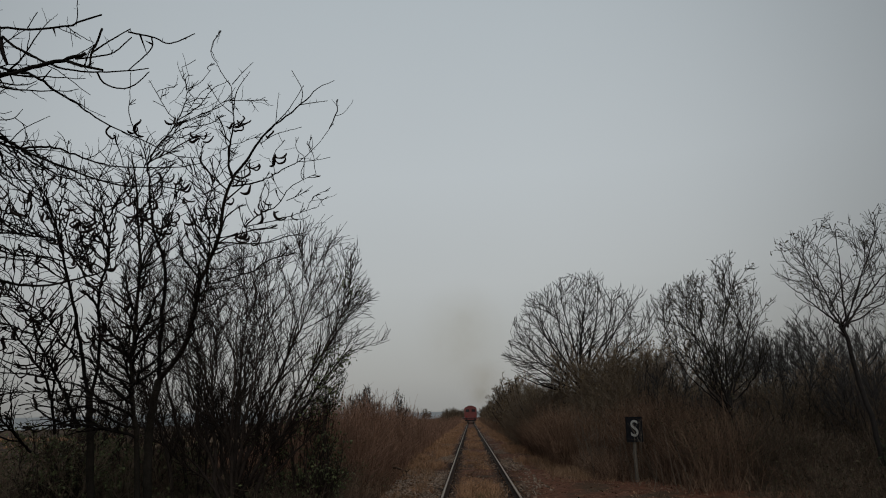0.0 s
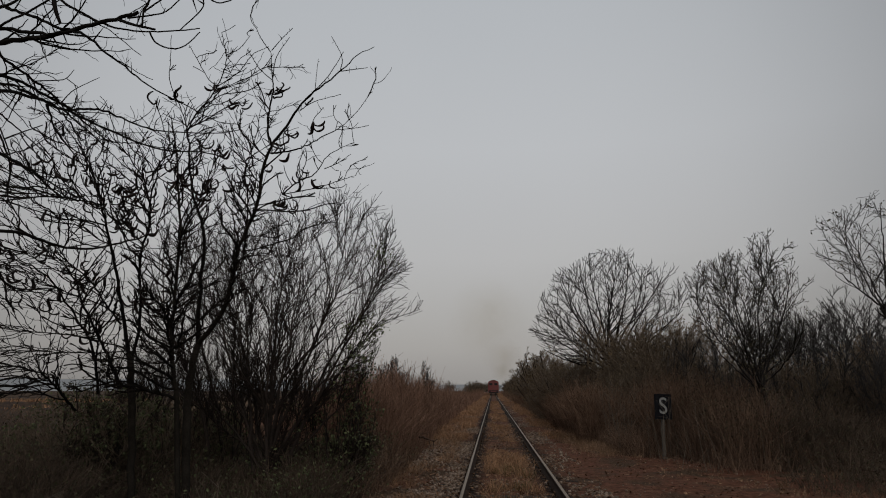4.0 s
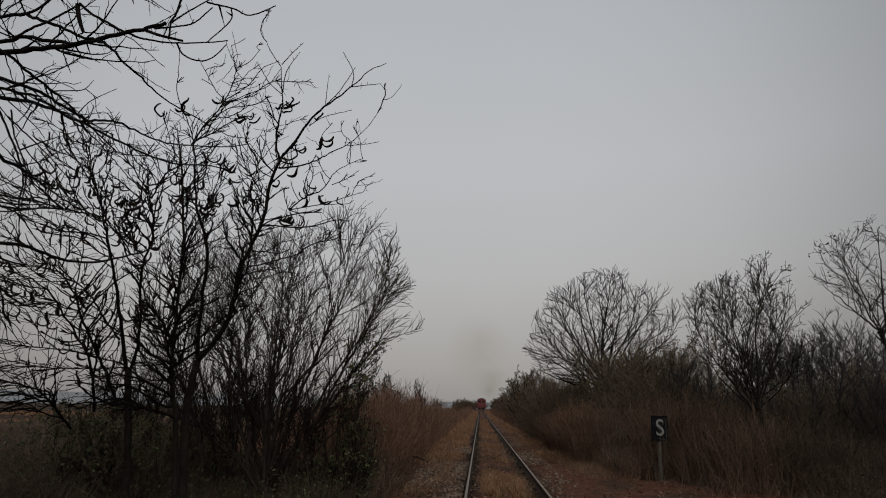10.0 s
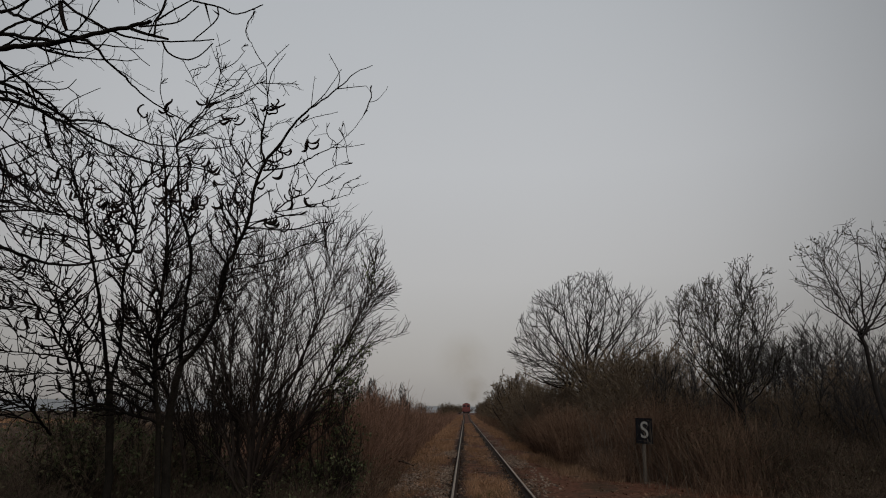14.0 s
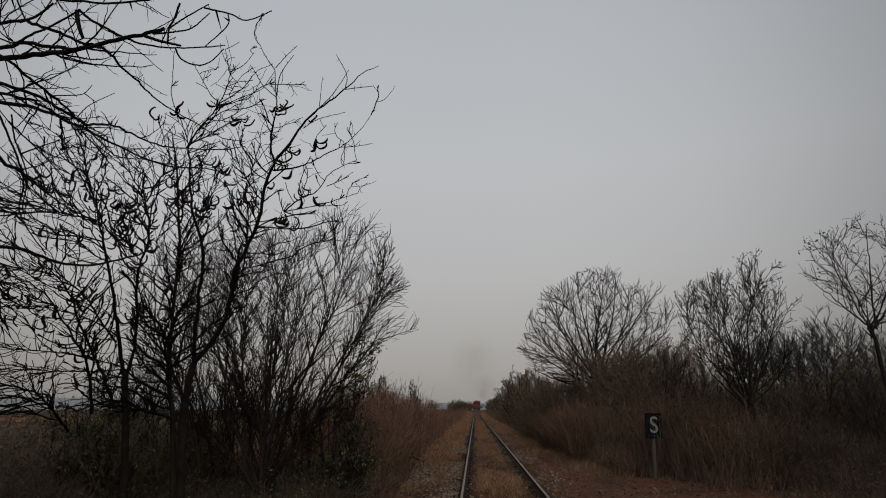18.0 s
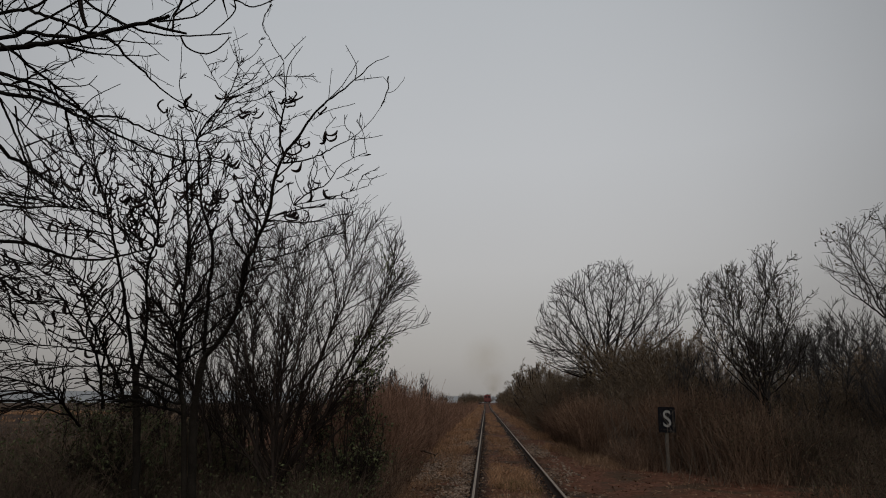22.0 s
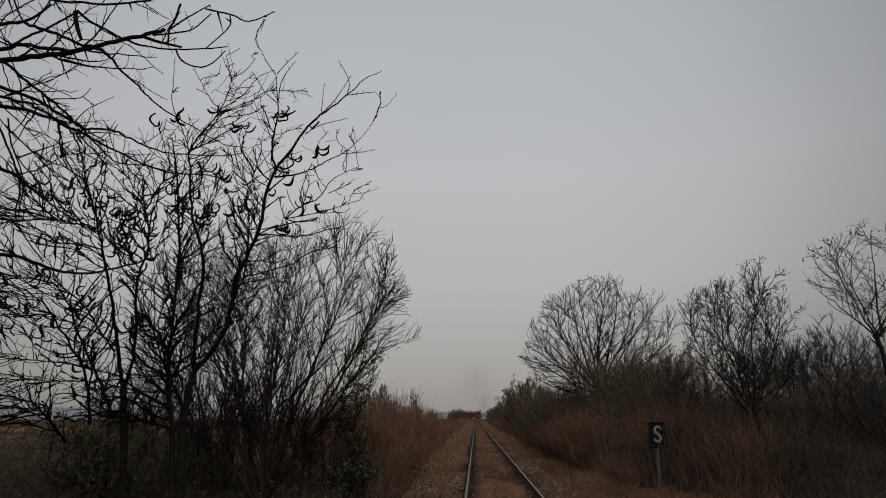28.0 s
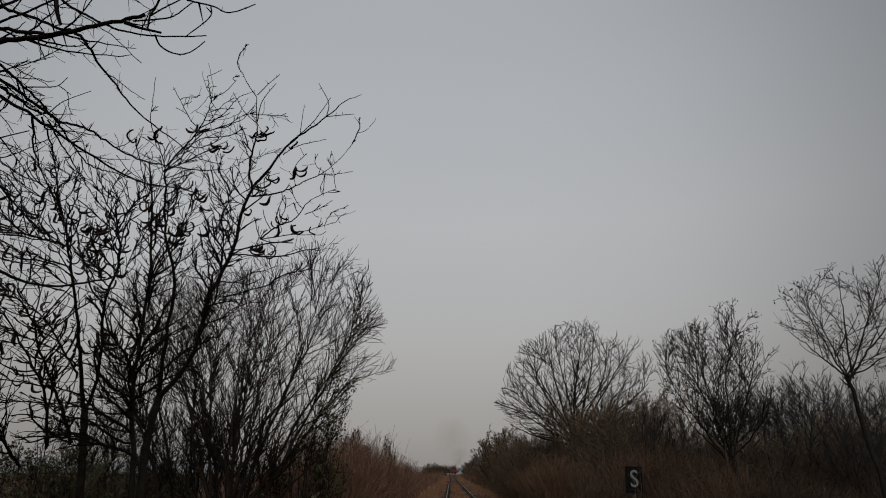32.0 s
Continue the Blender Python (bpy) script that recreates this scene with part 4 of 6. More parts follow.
# reaches
bough(LOCUST, 0.008, 0.004, (-4.6, 7.4, 2.07), (-4.75, 7.06, 2.03), (-4.94, 6.5, 2.01), (-5.04, 6, 2))
bough(LOCUST, 0.014, 0.005, (-4.87, 7, 1.4), (-4.83, 6.6, 1.63), (-4.8, 6.22, 1.79), (-4.76, 5.6, 1.86))
bough(LOCUST, 0.01, 0.006, (-4.78, 6.9, 3.73), (-4.85, 6.6, 3.69), (-4.9, 6.3, 3.64), (-4.92, 5.64, 3.41), (-4.87, 5.2, 3.24))
bough(LOCUST, 0.007, 0.015, (-3.92, 6.6, 3.3), (-3.98, 6.48, 3.24), (-4.09, 6.17, 3.09), (-4.2, 5.81, 2.95), (-4.27, 5.51, 2.92), (-4.31, 5.2, 2.94), (-4.31, 4.6, 2.85))
bough(LOCUST, 0.01, 0.004, (-4.07, 7.5, 2.16), (-4.23, 7.41, 2.28), (-4.4, 7.29, 2.49), (-4.5, 7.2, 2.64))
bough(LOCUST, 0.01, 0.004, (-3.89, 7.7, 2.44), (-4.1, 7.55, 2.56), (-4.3, 7.4, 2.67), (-4.41, 7.3, 2.79))
# boughs
bough(OVERHANG, 0.0163, 0.00816, (-5.2, 3.95, 3.15), (-3.65, 2.9, 3.3), (-3.24, 2.9, 3.37), (-2.89, 2.9, 3.39), (-2.69, 2.87, 3.39), (-2.53, 2.84, 3.38), (-2.37, 2.82, 3.4), (-2.23, 2.79, 3.41), (-2.09, 2.77, 3.42), (-2, 2.75, 3.44))
bough(OVERHANG, 0.0118, 0.00816, (-5.2, 3.95, 3.18), (-3.65, 2.9, 3.33), (-3.25, 2.9, 3.41), (-2.9, 2.9, 3.46), (-2.83, 2.89, 3.47), (-2.67, 2.86, 3.43), (-2.52, 2.83, 3.39), (-2.37, 2.8, 3.38))
bough(OVERHANG, 0.00771, 0.00363, (-2.36, 2.8, 3.38), (-2.46, 3.05, 3.5), (-2.58, 3.37, 3.61), (-2.72, 3.84, 3.75), (-2.82, 4.23, 3.84), (-2.89, 4.94, 4.01), (-2.88, 5.6, 4.14), (-2.81, 6, 4.27))
bough(OVERHANG, 0.00998, 0.00635, (-5.2, 3.95, 3.32), (-3.69, 2.9, 3.47), (-3.22, 2.9, 3.55), (-2.93, 2.9, 3.6), (-2.82, 2.88, 3.59), (-2.7, 2.86, 3.54), (-2.57, 2.84, 3.48), (-2.44, 2.82, 3.41), (-2.34, 2.8, 3.38))
# tops
bough(OVERHANG, 0.00816, 0.00544, (-2.12, 2.8, 3.43), (-2.04, 2.8, 3.4), (-1.93, 2.8, 3.37))
bough(OVERHANG, 0.00544, 0.00272, (-2.21, 2.8, 3.42), (-2.16, 2.81, 3.4), (-2.1, 2.82, 3.39), (-1.99, 2.85, 3.39), (-1.83, 2.88, 3.41), (-1.75, 2.9, 3.43))
bough(OVERHANG, 0.00726, 0.00544, (-2.78, 2.8, 3.53), (-2.7, 2.8, 3.56), (-2.62, 2.8, 3.63))
bough(OVERHANG, 0.00635, 0.00454, (-2.79, 2.8, 3.4), (-2.7, 2.8, 3.46), (-2.63, 2.8, 3.49), (-2.55, 2.8, 3.54), (-2.47, 2.8, 3.59))
bough(OVERHANG, 0.0068, 0.00544, (-2.48, 2.8, 3.59), (-2.41, 2.8, 3.53), (-2.34, 2.8, 3.49), (-2.22, 2.8, 3.42))
bough(OVERHANG, 0.00544, 0.00454, (-1.96, 2.8, 3.61), (-1.98, 2.8, 3.52), (-2, 2.8, 3.47), (-2, 2.8, 3.39))
bough(OVERHANG, 0.00454, 0.00272, (-2, 2.8, 3.47), (-1.92, 2.8, 3.53), (-1.81, 2.8, 3.6))
bough(OVERHANG, 0.00454, 0.00272, (-2.08, 2.8, 3.44), (-1.96, 2.8, 3.45), (-1.88, 2.8, 3.47), (-1.8, 2.8, 3.55))
bough(OVERHANG, 0.00454, 0.00272, (-1.96, 2.8, 3.36), (-1.94, 2.84, 3.32), (-1.89, 2.9, 3.32), (-1.84, 2.94, 3.36), (-1.8, 3, 3.47))
# limbs
bough(OVERHANG, 0.00907, 0.00544, (-5.2, 3.95, 3.61), (-3.57, 2.9, 3.76), (-3.16, 2.9, 3.54), (-2.88, 2.9, 3.37), (-2.87, 3.06, 3.35), (-2.84, 3.2, 3.33), (-2.82, 3.32, 3.3), (-2.8, 3.4, 3.26))
bough(OVERHANG, 0.00998, 0.00726, (-5.2, 3.95, 3.31), (-3.56, 2.9, 3.46), (-3.14, 2.9, 3.32), (-2.86, 2.9, 3.23), (-2.86, 3.08, 3.28), (-2.85, 3.24, 3.29), (-2.83, 3.41, 3.29), (-2.82, 3.5, 3.29))
bough(OVERHANG, 0.00907, 0.00544, (-5.2, 3.95, 3.23), (-3.54, 2.9, 3.38), (-3.13, 2.9, 3.25), (-2.85, 2.9, 3.18), (-2.86, 3.08, 3.24), (-2.87, 3.21, 3.26), (-2.86, 3.4, 3.28))
bough(OVERHANG, 0.0118, 0.00544, (-5.2, 3.95, 3.15), (-3.53, 2.9, 3.3), (-3.12, 2.9, 3.2), (-2.84, 2.9, 3.13), (-2.96, 3.21, 3.27), (-3.06, 3.55, 3.38), (-3.11, 3.78, 3.44), (-3.16, 4.05, 3.51), (-3.19, 4.38, 3.56), (-3.19, 4.86, 3.63), (-3.14, 5.23, 3.7), (-3.06, 5.59, 3.83), (-2.92, 6, 3.91))
# reaches
bough(OVERHANG, 0.00771, 0.00454, (-2.83, 3.5, 3.29), (-2.88, 3.72, 3.4), (-2.93, 3.97, 3.5), (-2.96, 4.21, 3.56), (-2.99, 4.46, 3.62), (-3, 4.75, 3.69), (-2.97, 5.15, 3.84), (-2.88, 5.66, 4.04), (-2.8, 6, 4.22))
bough(OVERHANG, 0.00544, 0.00363, (-2.82, 3.5, 3.28), (-2.99, 3.9, 3.37), (-3.17, 4.45, 3.48), (-3.26, 4.92, 3.65), (-3.33, 5.6, 3.87))
bough(OVERHANG, 0.00635, 0.00454, (-2.99, 3.5, 3.33), (-3.54, 4.35, 3.53), (-3.99, 5.2, 3.69), (-4.38, 6.01, 3.77), (-4.65, 6.6, 3.78))
bough(OVERHANG, 0.00544, 0.00363, (-2.89, 3.5, 3.3), (-3.4, 4.54, 3.59), (-3.81, 5.52, 3.77), (-4.09, 6.4, 3.87))
bough(OVERHANG, 0.00544, 0.00454, (-2.93, 3.5, 3.32), (-3.52, 4.52, 3.61), (-4.13, 5.56, 3.79), (-4.69, 6.6, 3.86))
# switches
bough(OVERHANG, 0.00363, 0.00181, (-2.86, 3.2, 3.33), (-2.71, 3.2, 3.33), (-2.66, 3.2, 3.34), (-2.62, 3.2, 3.39))
bough(OVERHANG, 0.00272, 0.00181, (-2.66, 3.2, 3.34), (-2.58, 3.2, 3.28))
bough(OVERHANG, 0.00363, 0.00181, (-2.83, 3.4, 3.28), (-2.78, 3.44, 3.39), (-2.67, 3.5, 3.5))
bough(OVERHANG, 0.00998, 0.00544, (-5.2, 3.95, 2.82), (-3.24, 3, 2.97), (-2.86, 3, 2.83), (-3.32, 3.74, 3.05), (-3.66, 4.34, 3.2), (-4.08, 5.16, 3.37), (-4.4, 5.93, 3.51), (-4.62, 6.6, 3.63))
bough(OVERHANG, 0.00454, 0.00272, (-2.98, 3.1, 3.17), (-2.96, 3.12, 3.05), (-2.92, 3.14, 2.95), (-2.88, 3.16, 2.83), (-2.9, 3.19, 2.7), (-2.9, 3.2, 2.64))
bough(OVERHANG, 0.00454, 0.00272, (-2.89, 3.1, 2.94), (-2.84, 3.14, 2.99), (-2.76, 3.2, 3.06))
bough(OVERHANG, 0.00454, 0.00272, (-2.99, 3.1, 3.13), (-3.09, 3.45, 3.14), (-3.15, 3.7, 3.13), (-3.21, 4, 3.09))
bough(OVERHANG, 0.00454, 0.00272, (-1.88, 2.9, 3.65), (-1.74, 2.9, 3.61), (-1.65, 2.9, 3.57), (-1.52, 2.9, 3.62))
bough(OVERHANG, 0.00363, 0.00272, (-1.75, 2.9, 3.61), (-1.75, 2.9, 3.54), (-1.86, 2.9, 3.42))
# far ends of the limbs over the field
bough(OVERHANG, 0.00864, 0.00432, (-5.2, 3.95, 3.58), (-4.08, 2.9, 3.68), (-3.58, 2.9, 3.76), (-3.17, 2.9, 3.79), (-2.93, 2.88, 3.74), (-2.79, 2.87, 3.74), (-2.6, 2.86, 3.69), (-2.42, 2.84, 3.66), (-2.22, 2.82, 3.64), (-2.09, 2.81, 3.66), (-1.97, 2.8, 3.69))
bough(OVERHANG, 0.0054, 0.00324, (-2.87, 2.8, 3.77), (-2.82, 2.8, 3.67), (-2.75, 2.8, 3.54), (-2.7, 2.8, 3.51))
bough(OVERHANG, 0.00432, 0.00216, (-3, 2.8, 3.67), (-2.94, 2.8, 3.6), (-2.86, 2.8, 3.5), (-2.8, 2.8, 3.39))
bough(OVERHANG, 0.00648, 0.00324, (-3.09, 3.1, 3.24), (-3.08, 3.16, 3.17), (-3.06, 3.23, 3.07), (-3.04, 3.3, 2.96), (-3.05, 3.37, 2.86), (-3.11, 3.44, 2.75), (-3.09, 3.5, 2.65), (-3.02, 3.6, 2.51))
bough(OVERHANG, 0.00864, 0.00324, (-5.2, 3.95, 2.68), (-3.96, 3, 2.78), (-3.42, 3, 2.86), (-2.99, 3, 2.7), (-3.08, 3.29, 2.69), (-3.13, 3.6, 2.71))
bough(OVERHANG, 0.0108, 0.00432, (-5.2, 3.95, 2.44), (-4.35, 3.4, 2.54), (-3.72, 3.4, 2.47), (-3.28, 3.4, 2.38), (-3.47, 3.85, 2.36), (-3.61, 4.27, 2.31), (-3.68, 4.6, 2.34))
bough(OVERHANG, 0.00972, 0.00324, (-5.2, 3.95, 2.16), (-4.28, 3.4, 2.26), (-3.64, 3.4, 2.11), (-3.28, 3.4, 2.1), (-3.48, 3.81, 2.22), (-3.68, 4.2, 2.38))

# pods hang in bunches: (x, z, how many, how loose)
PODS_HIGH = [(-3.32, 4.90, 2, 0.02), (-3.13, 4.79, 5, 0.03), (-2.57, 4.75, 6, 0.03), (-2.58, 4.49, 3, 0.03), (-2.27, 4.55, 4, 0.04), (-2.60, 4.28, 2, 0.03), (-2.69, 4.08, 3, 0.05), (-2.44, 4.14, 2, 0.03), (-2.40, 4.00, 3, 0.03), (-2.16, 3.91, 3, 0.02), (-3.07, 4.02, 2, 0.03), (-3.28, 3.98, 9, 0.07), (-3.08, 3.98, 3, 0.04), (-3.42, 3.76, 2, 0.04), (-3.53, 4.42, 2, 0.02), (-3.23, 4.31, 3, 0.04), (-3.90, 4.76, 4, 0.02)]
PODS_MID = [(-3.62, 3.87, 6, 0.06), (-3.46, 3.93, 9, 0.09), (-3.57, 3.95, 6, 0.06), (-3.67, 3.79, 5, 0.07), (-4.71, 4.28, 3, 0.04), (-4.66, 4.04, 5, 0.06), (-4.56, 3.97, 6, 0.06), (-4.41, 4.07, 3, 0.04), (-4.92, 3.94, 4, 0.04), (-5.15, 3.94, 2, 0.03), (-4.16, 3.94, 2, 0.04), (-4.46, 3.80, 4, 0.06), (-4.30, 3.83, 5, 0.05), (-4.37, 3.60, 6, 0.06), (-4.26, 3.57, 6, 0.05), (-4.48, 3.48, 8, 0.06), (-4.64, 3.73, 5, 0.06), (-4.86, 3.51, 3, 0.03), (-3.96, 3.60, 4, 0.05), (-4.10, 3.70, 3, 0.05)]
PODS_LOW = [(-3.97, 3.26, 9, 0.08), (-3.85, 3.30, 5, 0.06), (-5.64, 3.14, 3, 0.04), (-5.26, 3.01, 5, 0.06), (-4.87, 3.01, 4, 0.06), (-5.04, 2.85, 5, 0.07), (-5.07, 2.63, 9, 0.1), (-4.90, 2.60, 8, 0.09), (-4.70, 2.80, 4, 0.05), (-4.59, 2.79, 6, 0.05), (-4.42, 2.75, 2, 0.03), (-4.51, 2.57, 3, 0.04), (-4.46, 2.28, 4, 0.05), (-3.72, 2.88, 2, 0.03), (-4.05, 2.57, 5, 0.07), (-3.91, 2.57, 4, 0.05), (-4.77, 2.17, 3, 0.05), (-4.41, 1.82, 2, 0.03), (-2.73, 3.72, 4, 0.07), (-2.60, 3.66, 4, 0.06)]


def build_locust():
    rng = np.random.default_rng(21)
    tree = thing("thorny_locust_tree")
    tagged(tree, "bare thorny honey locust with several dark stems and curled seed pods", "tree")
    P, R = limb_set(LOCUST, rng, 26, 0.006)
    crown = [(-6.26, 4.22), (-5.61, 4.32), (-5.18, 4.87), (-4.62, 4.79), (-3.79, 5.02), (-3.54, 5.30), (-3.39, 5.90), (-2.97, 5.83), (-2.47, 5.85), (-2.30, 5.10), (-2.01, 5.67), (-1.53, 5.50), (-1.58, 5.20), (-1.67, 4.75), (-1.55, 4.51), (-1.92, 3.98), (-1.39, 3.75), (-1.96, 3.41), (-2.73, 3.10), (-3.11, 2.56), (-3.48, 2.09), (-4.19, 1.57), (-5.73, 1.53)]
    goals = ragged(crown_goals(crown, 4600, 0.6, rng, 0.2, 6.6), (-3.9, 7.2, 1.0), rng, 0.04)
    # sparser at the top and on the side of the line
    chance = np.clip(1 - (goals[:, 2] - 4.5) / 0.3, 0.22, 1) * np.clip(1 - (goals[:, 0] - -3.00) / 0.3, 0.35, 1)
    chance *= np.where((goals[:, 0] > -2.5) & (goals[:, 2] > 3.9), 0.35, 1)
    chance *= np.where((goals[:, 0] < -4.5) & (goals[:, 2] > 2.3) & (goals[:, 2] < 3.4), 0.55, 1)
    chance *= np.where((goals[:, 0] > -5.0) & (goals[:, 2] < 3.4), 0.45, 1)
    chance *= np.where((goals[:, 0] > -2.7) & (goals[:, 2] < 4.0), 0.25, 1)
    goals = goals[rng.uniform(0, 1, len(goals)) < chance]
    low = [(-5.85, 3.35), (-5.10, 3.28), (-4.37, 3.28), (-3.92, 3.04), (-3.80, 2.52), (-3.99, 1.79), (-4.60, 1.63), (-5.51, 1.62)]
    goals = np.concatenate([goals, crown_goals(low, 420, 0.6, rng, 0.3, 6.6)])
    (a, ra), (b, rb) = grow(P, R, goals, 0.085, 1.0, 0.12, rng, 0.0040, 0.75, 0.30, 0.02, 2.4, 60, 0.7, heart=(-3.9, 7.2, 1.0), out=0.12)
    c, rc = sprout(a, ra, 1400, rng, (30, 65), (0.12, 0.5), 7, 0.16, 0.1, 0.72, 0.0027, 0.05, 1.0, 0.24)
    lean = (c[:, 0, 0] < -2.6) | (rng.uniform(0, 1, len(c)) < 0.4)
    c, rc = c[lean], rc[lean]
    t0 = thorn_mesh(P, R, 420, rng, 0.055)
    t1 = thorn_mesh(a, ra, 800, rng, 0.038)
    t2 = thorn_mesh(b, rb, 1500, rng, 0.024)
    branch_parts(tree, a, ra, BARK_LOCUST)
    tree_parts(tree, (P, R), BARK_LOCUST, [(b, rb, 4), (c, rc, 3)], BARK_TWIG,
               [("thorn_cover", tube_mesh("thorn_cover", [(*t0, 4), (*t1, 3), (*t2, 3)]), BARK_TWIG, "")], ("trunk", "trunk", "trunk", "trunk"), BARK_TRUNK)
    pods = [pod_mesh(rng, curl, long) for curl, long in ((2.2, 0.22), (3.0, 0.26), (1.6, 0.19), (4.2, 0.31), (2.7, 0.21))]
    knots = np.concatenate([a.reshape(-1, 3), P[8:].reshape(-1, 3)])
    knots = knots[knots[:, 1] > 5.95]
    for x, z, n, loose in PODS_HIGH + PODS_MID + PODS_LOW:
        for one in range(n):
            d = (knots[:, 0] - x - rng.normal(0, loose)) ** 2 + (knots[:, 2] - z - rng.normal(0, loose)) ** 2
            o = part_mesh("pod", pods[rng.integers(0, 5)], POD_SKIN, tree)
            at = knots[d.argmin()] + rng.normal(0, 0.02, 3)
            o.matrix_basis = pose(*at, rng.uniform(-40, 40), rng.uniform(-80, 50), rng.uniform(-50, 50) + 180 * rng.integers(0, 2))
            o.scale = (rng.uniform(0.62, 0.92),) * 3


def build_overhang():
    rng = np.random.default_rng(33)
    tree = thing("overhanging_locust")
    tagged(tree, "thorny locust whose long bare limbs reach out over the verge", "tree")
    trunk = ([(-5.3, 4.0, -0.3), (-5.25, 4.0, 1.5), (-5.15, 3.95, 3.0), (-5.25, 4.0, 4.6), (-5.5, 4.1, 6.4)], 0.12, 0.04)
    P, R = limb_set([trunk] + OVERHANG, rng, 30, 0.0035)
    a, ra = sprout(P[1:], R[1:], 165, rng, (30, 70), (0.15, 0.7), 9, 0.10, 0.1, 0.45, 0.0018, 0.3, 0.98, 0.2, thin=0.008)
    top = np.where(P[:, :, 2].mean(1) > 3.2)[0][1:]
    a2, ra2 = sprout(P[top], R[top], 8, rng, (30, 70), (0.15, 0.4), 9, 0.12, 0.05, 0.6, 0.0016, 0.3, 0.98, 0.2)
    a, ra = np.concatenate([a, a2]), np.concatenate([ra, ra2])
    b, rb = sprout(a, ra, 420, rng, (40, 78), (0.03, 0.2), 6, 0.14, 0.1, 0.7, 0.0011, 0.12, 0.97, 0.24)
    t0 = thorn_mesh(P[1:], R[1:], 330, rng, 0.034)
    tb = thorn_mesh(P[1:], R[1:], 80, rng, 0.095)
    t1 = thorn_mesh(a, ra, 500, rng, 0.018)
    t2 = thorn_mesh(b, rb, 400, rng, 0.008)
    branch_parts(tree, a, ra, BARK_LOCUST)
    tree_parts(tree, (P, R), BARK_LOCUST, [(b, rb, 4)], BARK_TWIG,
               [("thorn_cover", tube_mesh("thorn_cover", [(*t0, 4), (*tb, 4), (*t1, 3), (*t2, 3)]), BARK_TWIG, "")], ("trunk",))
    me = pod_mesh(rng, 0.4, 0.145, 0.022)
    for at in ((-2.49, 2.80, 3.59),):
        o = part_mesh("pod", me, POD_SKIN, tree)
        o.matrix_basis = pose(*at, 4, -8, 40)


def fan_tree(name, label, base, trunk_top, stems, crown, seed, bark, twig, r=0.06, counts=(200, 1200, 3500), spread=(0, 80), leaf=None, rise=0.5, tip=0.0016, lean=(0, 0), group="", squash=1.0, sub=(0.9, 0.45, 0.25), azimuth=0.75, round_top=0.8, leader=0.45, thick=(0.26, 0.46)):
    """A tree or shrub that forks low into many stems. crown: (left, right, height) of its outline."""
    rng = np.random.default_rng(seed)
    tree = thing(name, base)
    tagged(tree, label, "shrub" if trunk_top < 0.5 else "tree", group)
    left, right, tall = crown
    guides = [([(0, 0, -0.1), (lean[0] * 0.4, lean[1] * 0.4, trunk_top * 0.5), (lean[0], lean[1], trunk_top), (lean[0] * 1.2, lean[1], trunk_top + leader * (tall - trunk_top)), (lean[0] * 1.1, lean[1] + 0.1, tall * 0.97)], r * 1.25, tip * 2)] if trunk_top > 0.4 else []
    nt = len(guides)
    for k in range(stems):
        a = radians(spread[0] + (spread[1] - spread[0]) * (abs(2 * (k + 0.5) / stems - 1)) ** 0.9 + rng.normal(0, 4))
        side = 1 if k % 2 else -1
        az = float(np.clip(rng.normal(0, azimuth), -1.0, 1.0)) if azimuth < 1.2 else rng.normal(0, azimuth)
        dx, dy = side * math.cos(az), math.sin(az) * squash
        reach_x = (right if side > 0 else left)
        ex = dx * math.sin(a) * reach_x
        ey = dy * math.sin(a) * (left + right) / 2
        ez = trunk_top + (tall - trunk_top) * max(0.08, max(0.0, math.cos(a)) ** round_top) * rng.uniform(0.86, 1.05)
        bx, by, bz = (lean[0], lean[1], trunk_top - 0.12 * trunk_top + (tall - trunk_top) * leader * rng.uniform(0, 1) * max(0.15, math.cos(a))) if nt else (rng.normal(0, 0.12), rng.normal(0, 0.12), -0.05)
        g = [(bx, by, bz), (bx + (ex - bx) * 0.30 + rng.normal(0, 0.05), by + (ey - by) * 0.3 + rng.normal(0, 0.05), bz + (ez - bz) * (0.30 - 0.06 * math.sin(a))),
             (bx + (ex - bx) * 0.68 + rng.normal(0, 0.07), by + (ey - by) * 0.68, bz + (ez - bz) * (0.64 - 0.12 * math.sin(a))), (ex, ey, ez)]
        guides.append((g, r * rng.uniform(*thick), tip * 2.0))
    P, R = limb_set(guides, rng, 16, 0.012)
    a, ra = sprout(P[nt:], R[nt:], counts[0], rng, (18, 48), (0.5 * sub[0], sub[0] * 1.25), 7, 0.045, rise, 0.6, tip * 1.3, 0.34, 0.97)
    b, rb = sprout(a, ra, counts[1], rng, (20, 55), (0.5 * sub[1], sub[1] * 1.25), 5, 0.055, rise * 0.6, 0.65, tip * 1.1, 0.15, 0.97)
    c, rc = sprout(b, rb, counts[2], rng, (22, 60), (0.4 * sub[2], sub[2] * 1.2), 4, 0.06, rise * 0.4, 0.7, tip, 0.15, 0.97)
    extra = []
    if leaf:
        mat, n, size, lab, where = leaf
        ends = c[:, -1]
        if where is not None:
            ends = ends[where(ends)]
        if len(ends):
            at = ends[rng.integers(0, len(ends), n)] + rng.normal(0, 0.03, (n, 3))
            extra = [("foliage", leaves_mesh("foliage", at, size, rng, 0.6), mat, lab)]
    tree_parts(tree, (P, R), bark, [(a, ra, 4), (b, rb, 3), (c, rc, 3)], twig, extra, ("trunk",) * nt)
    return tree


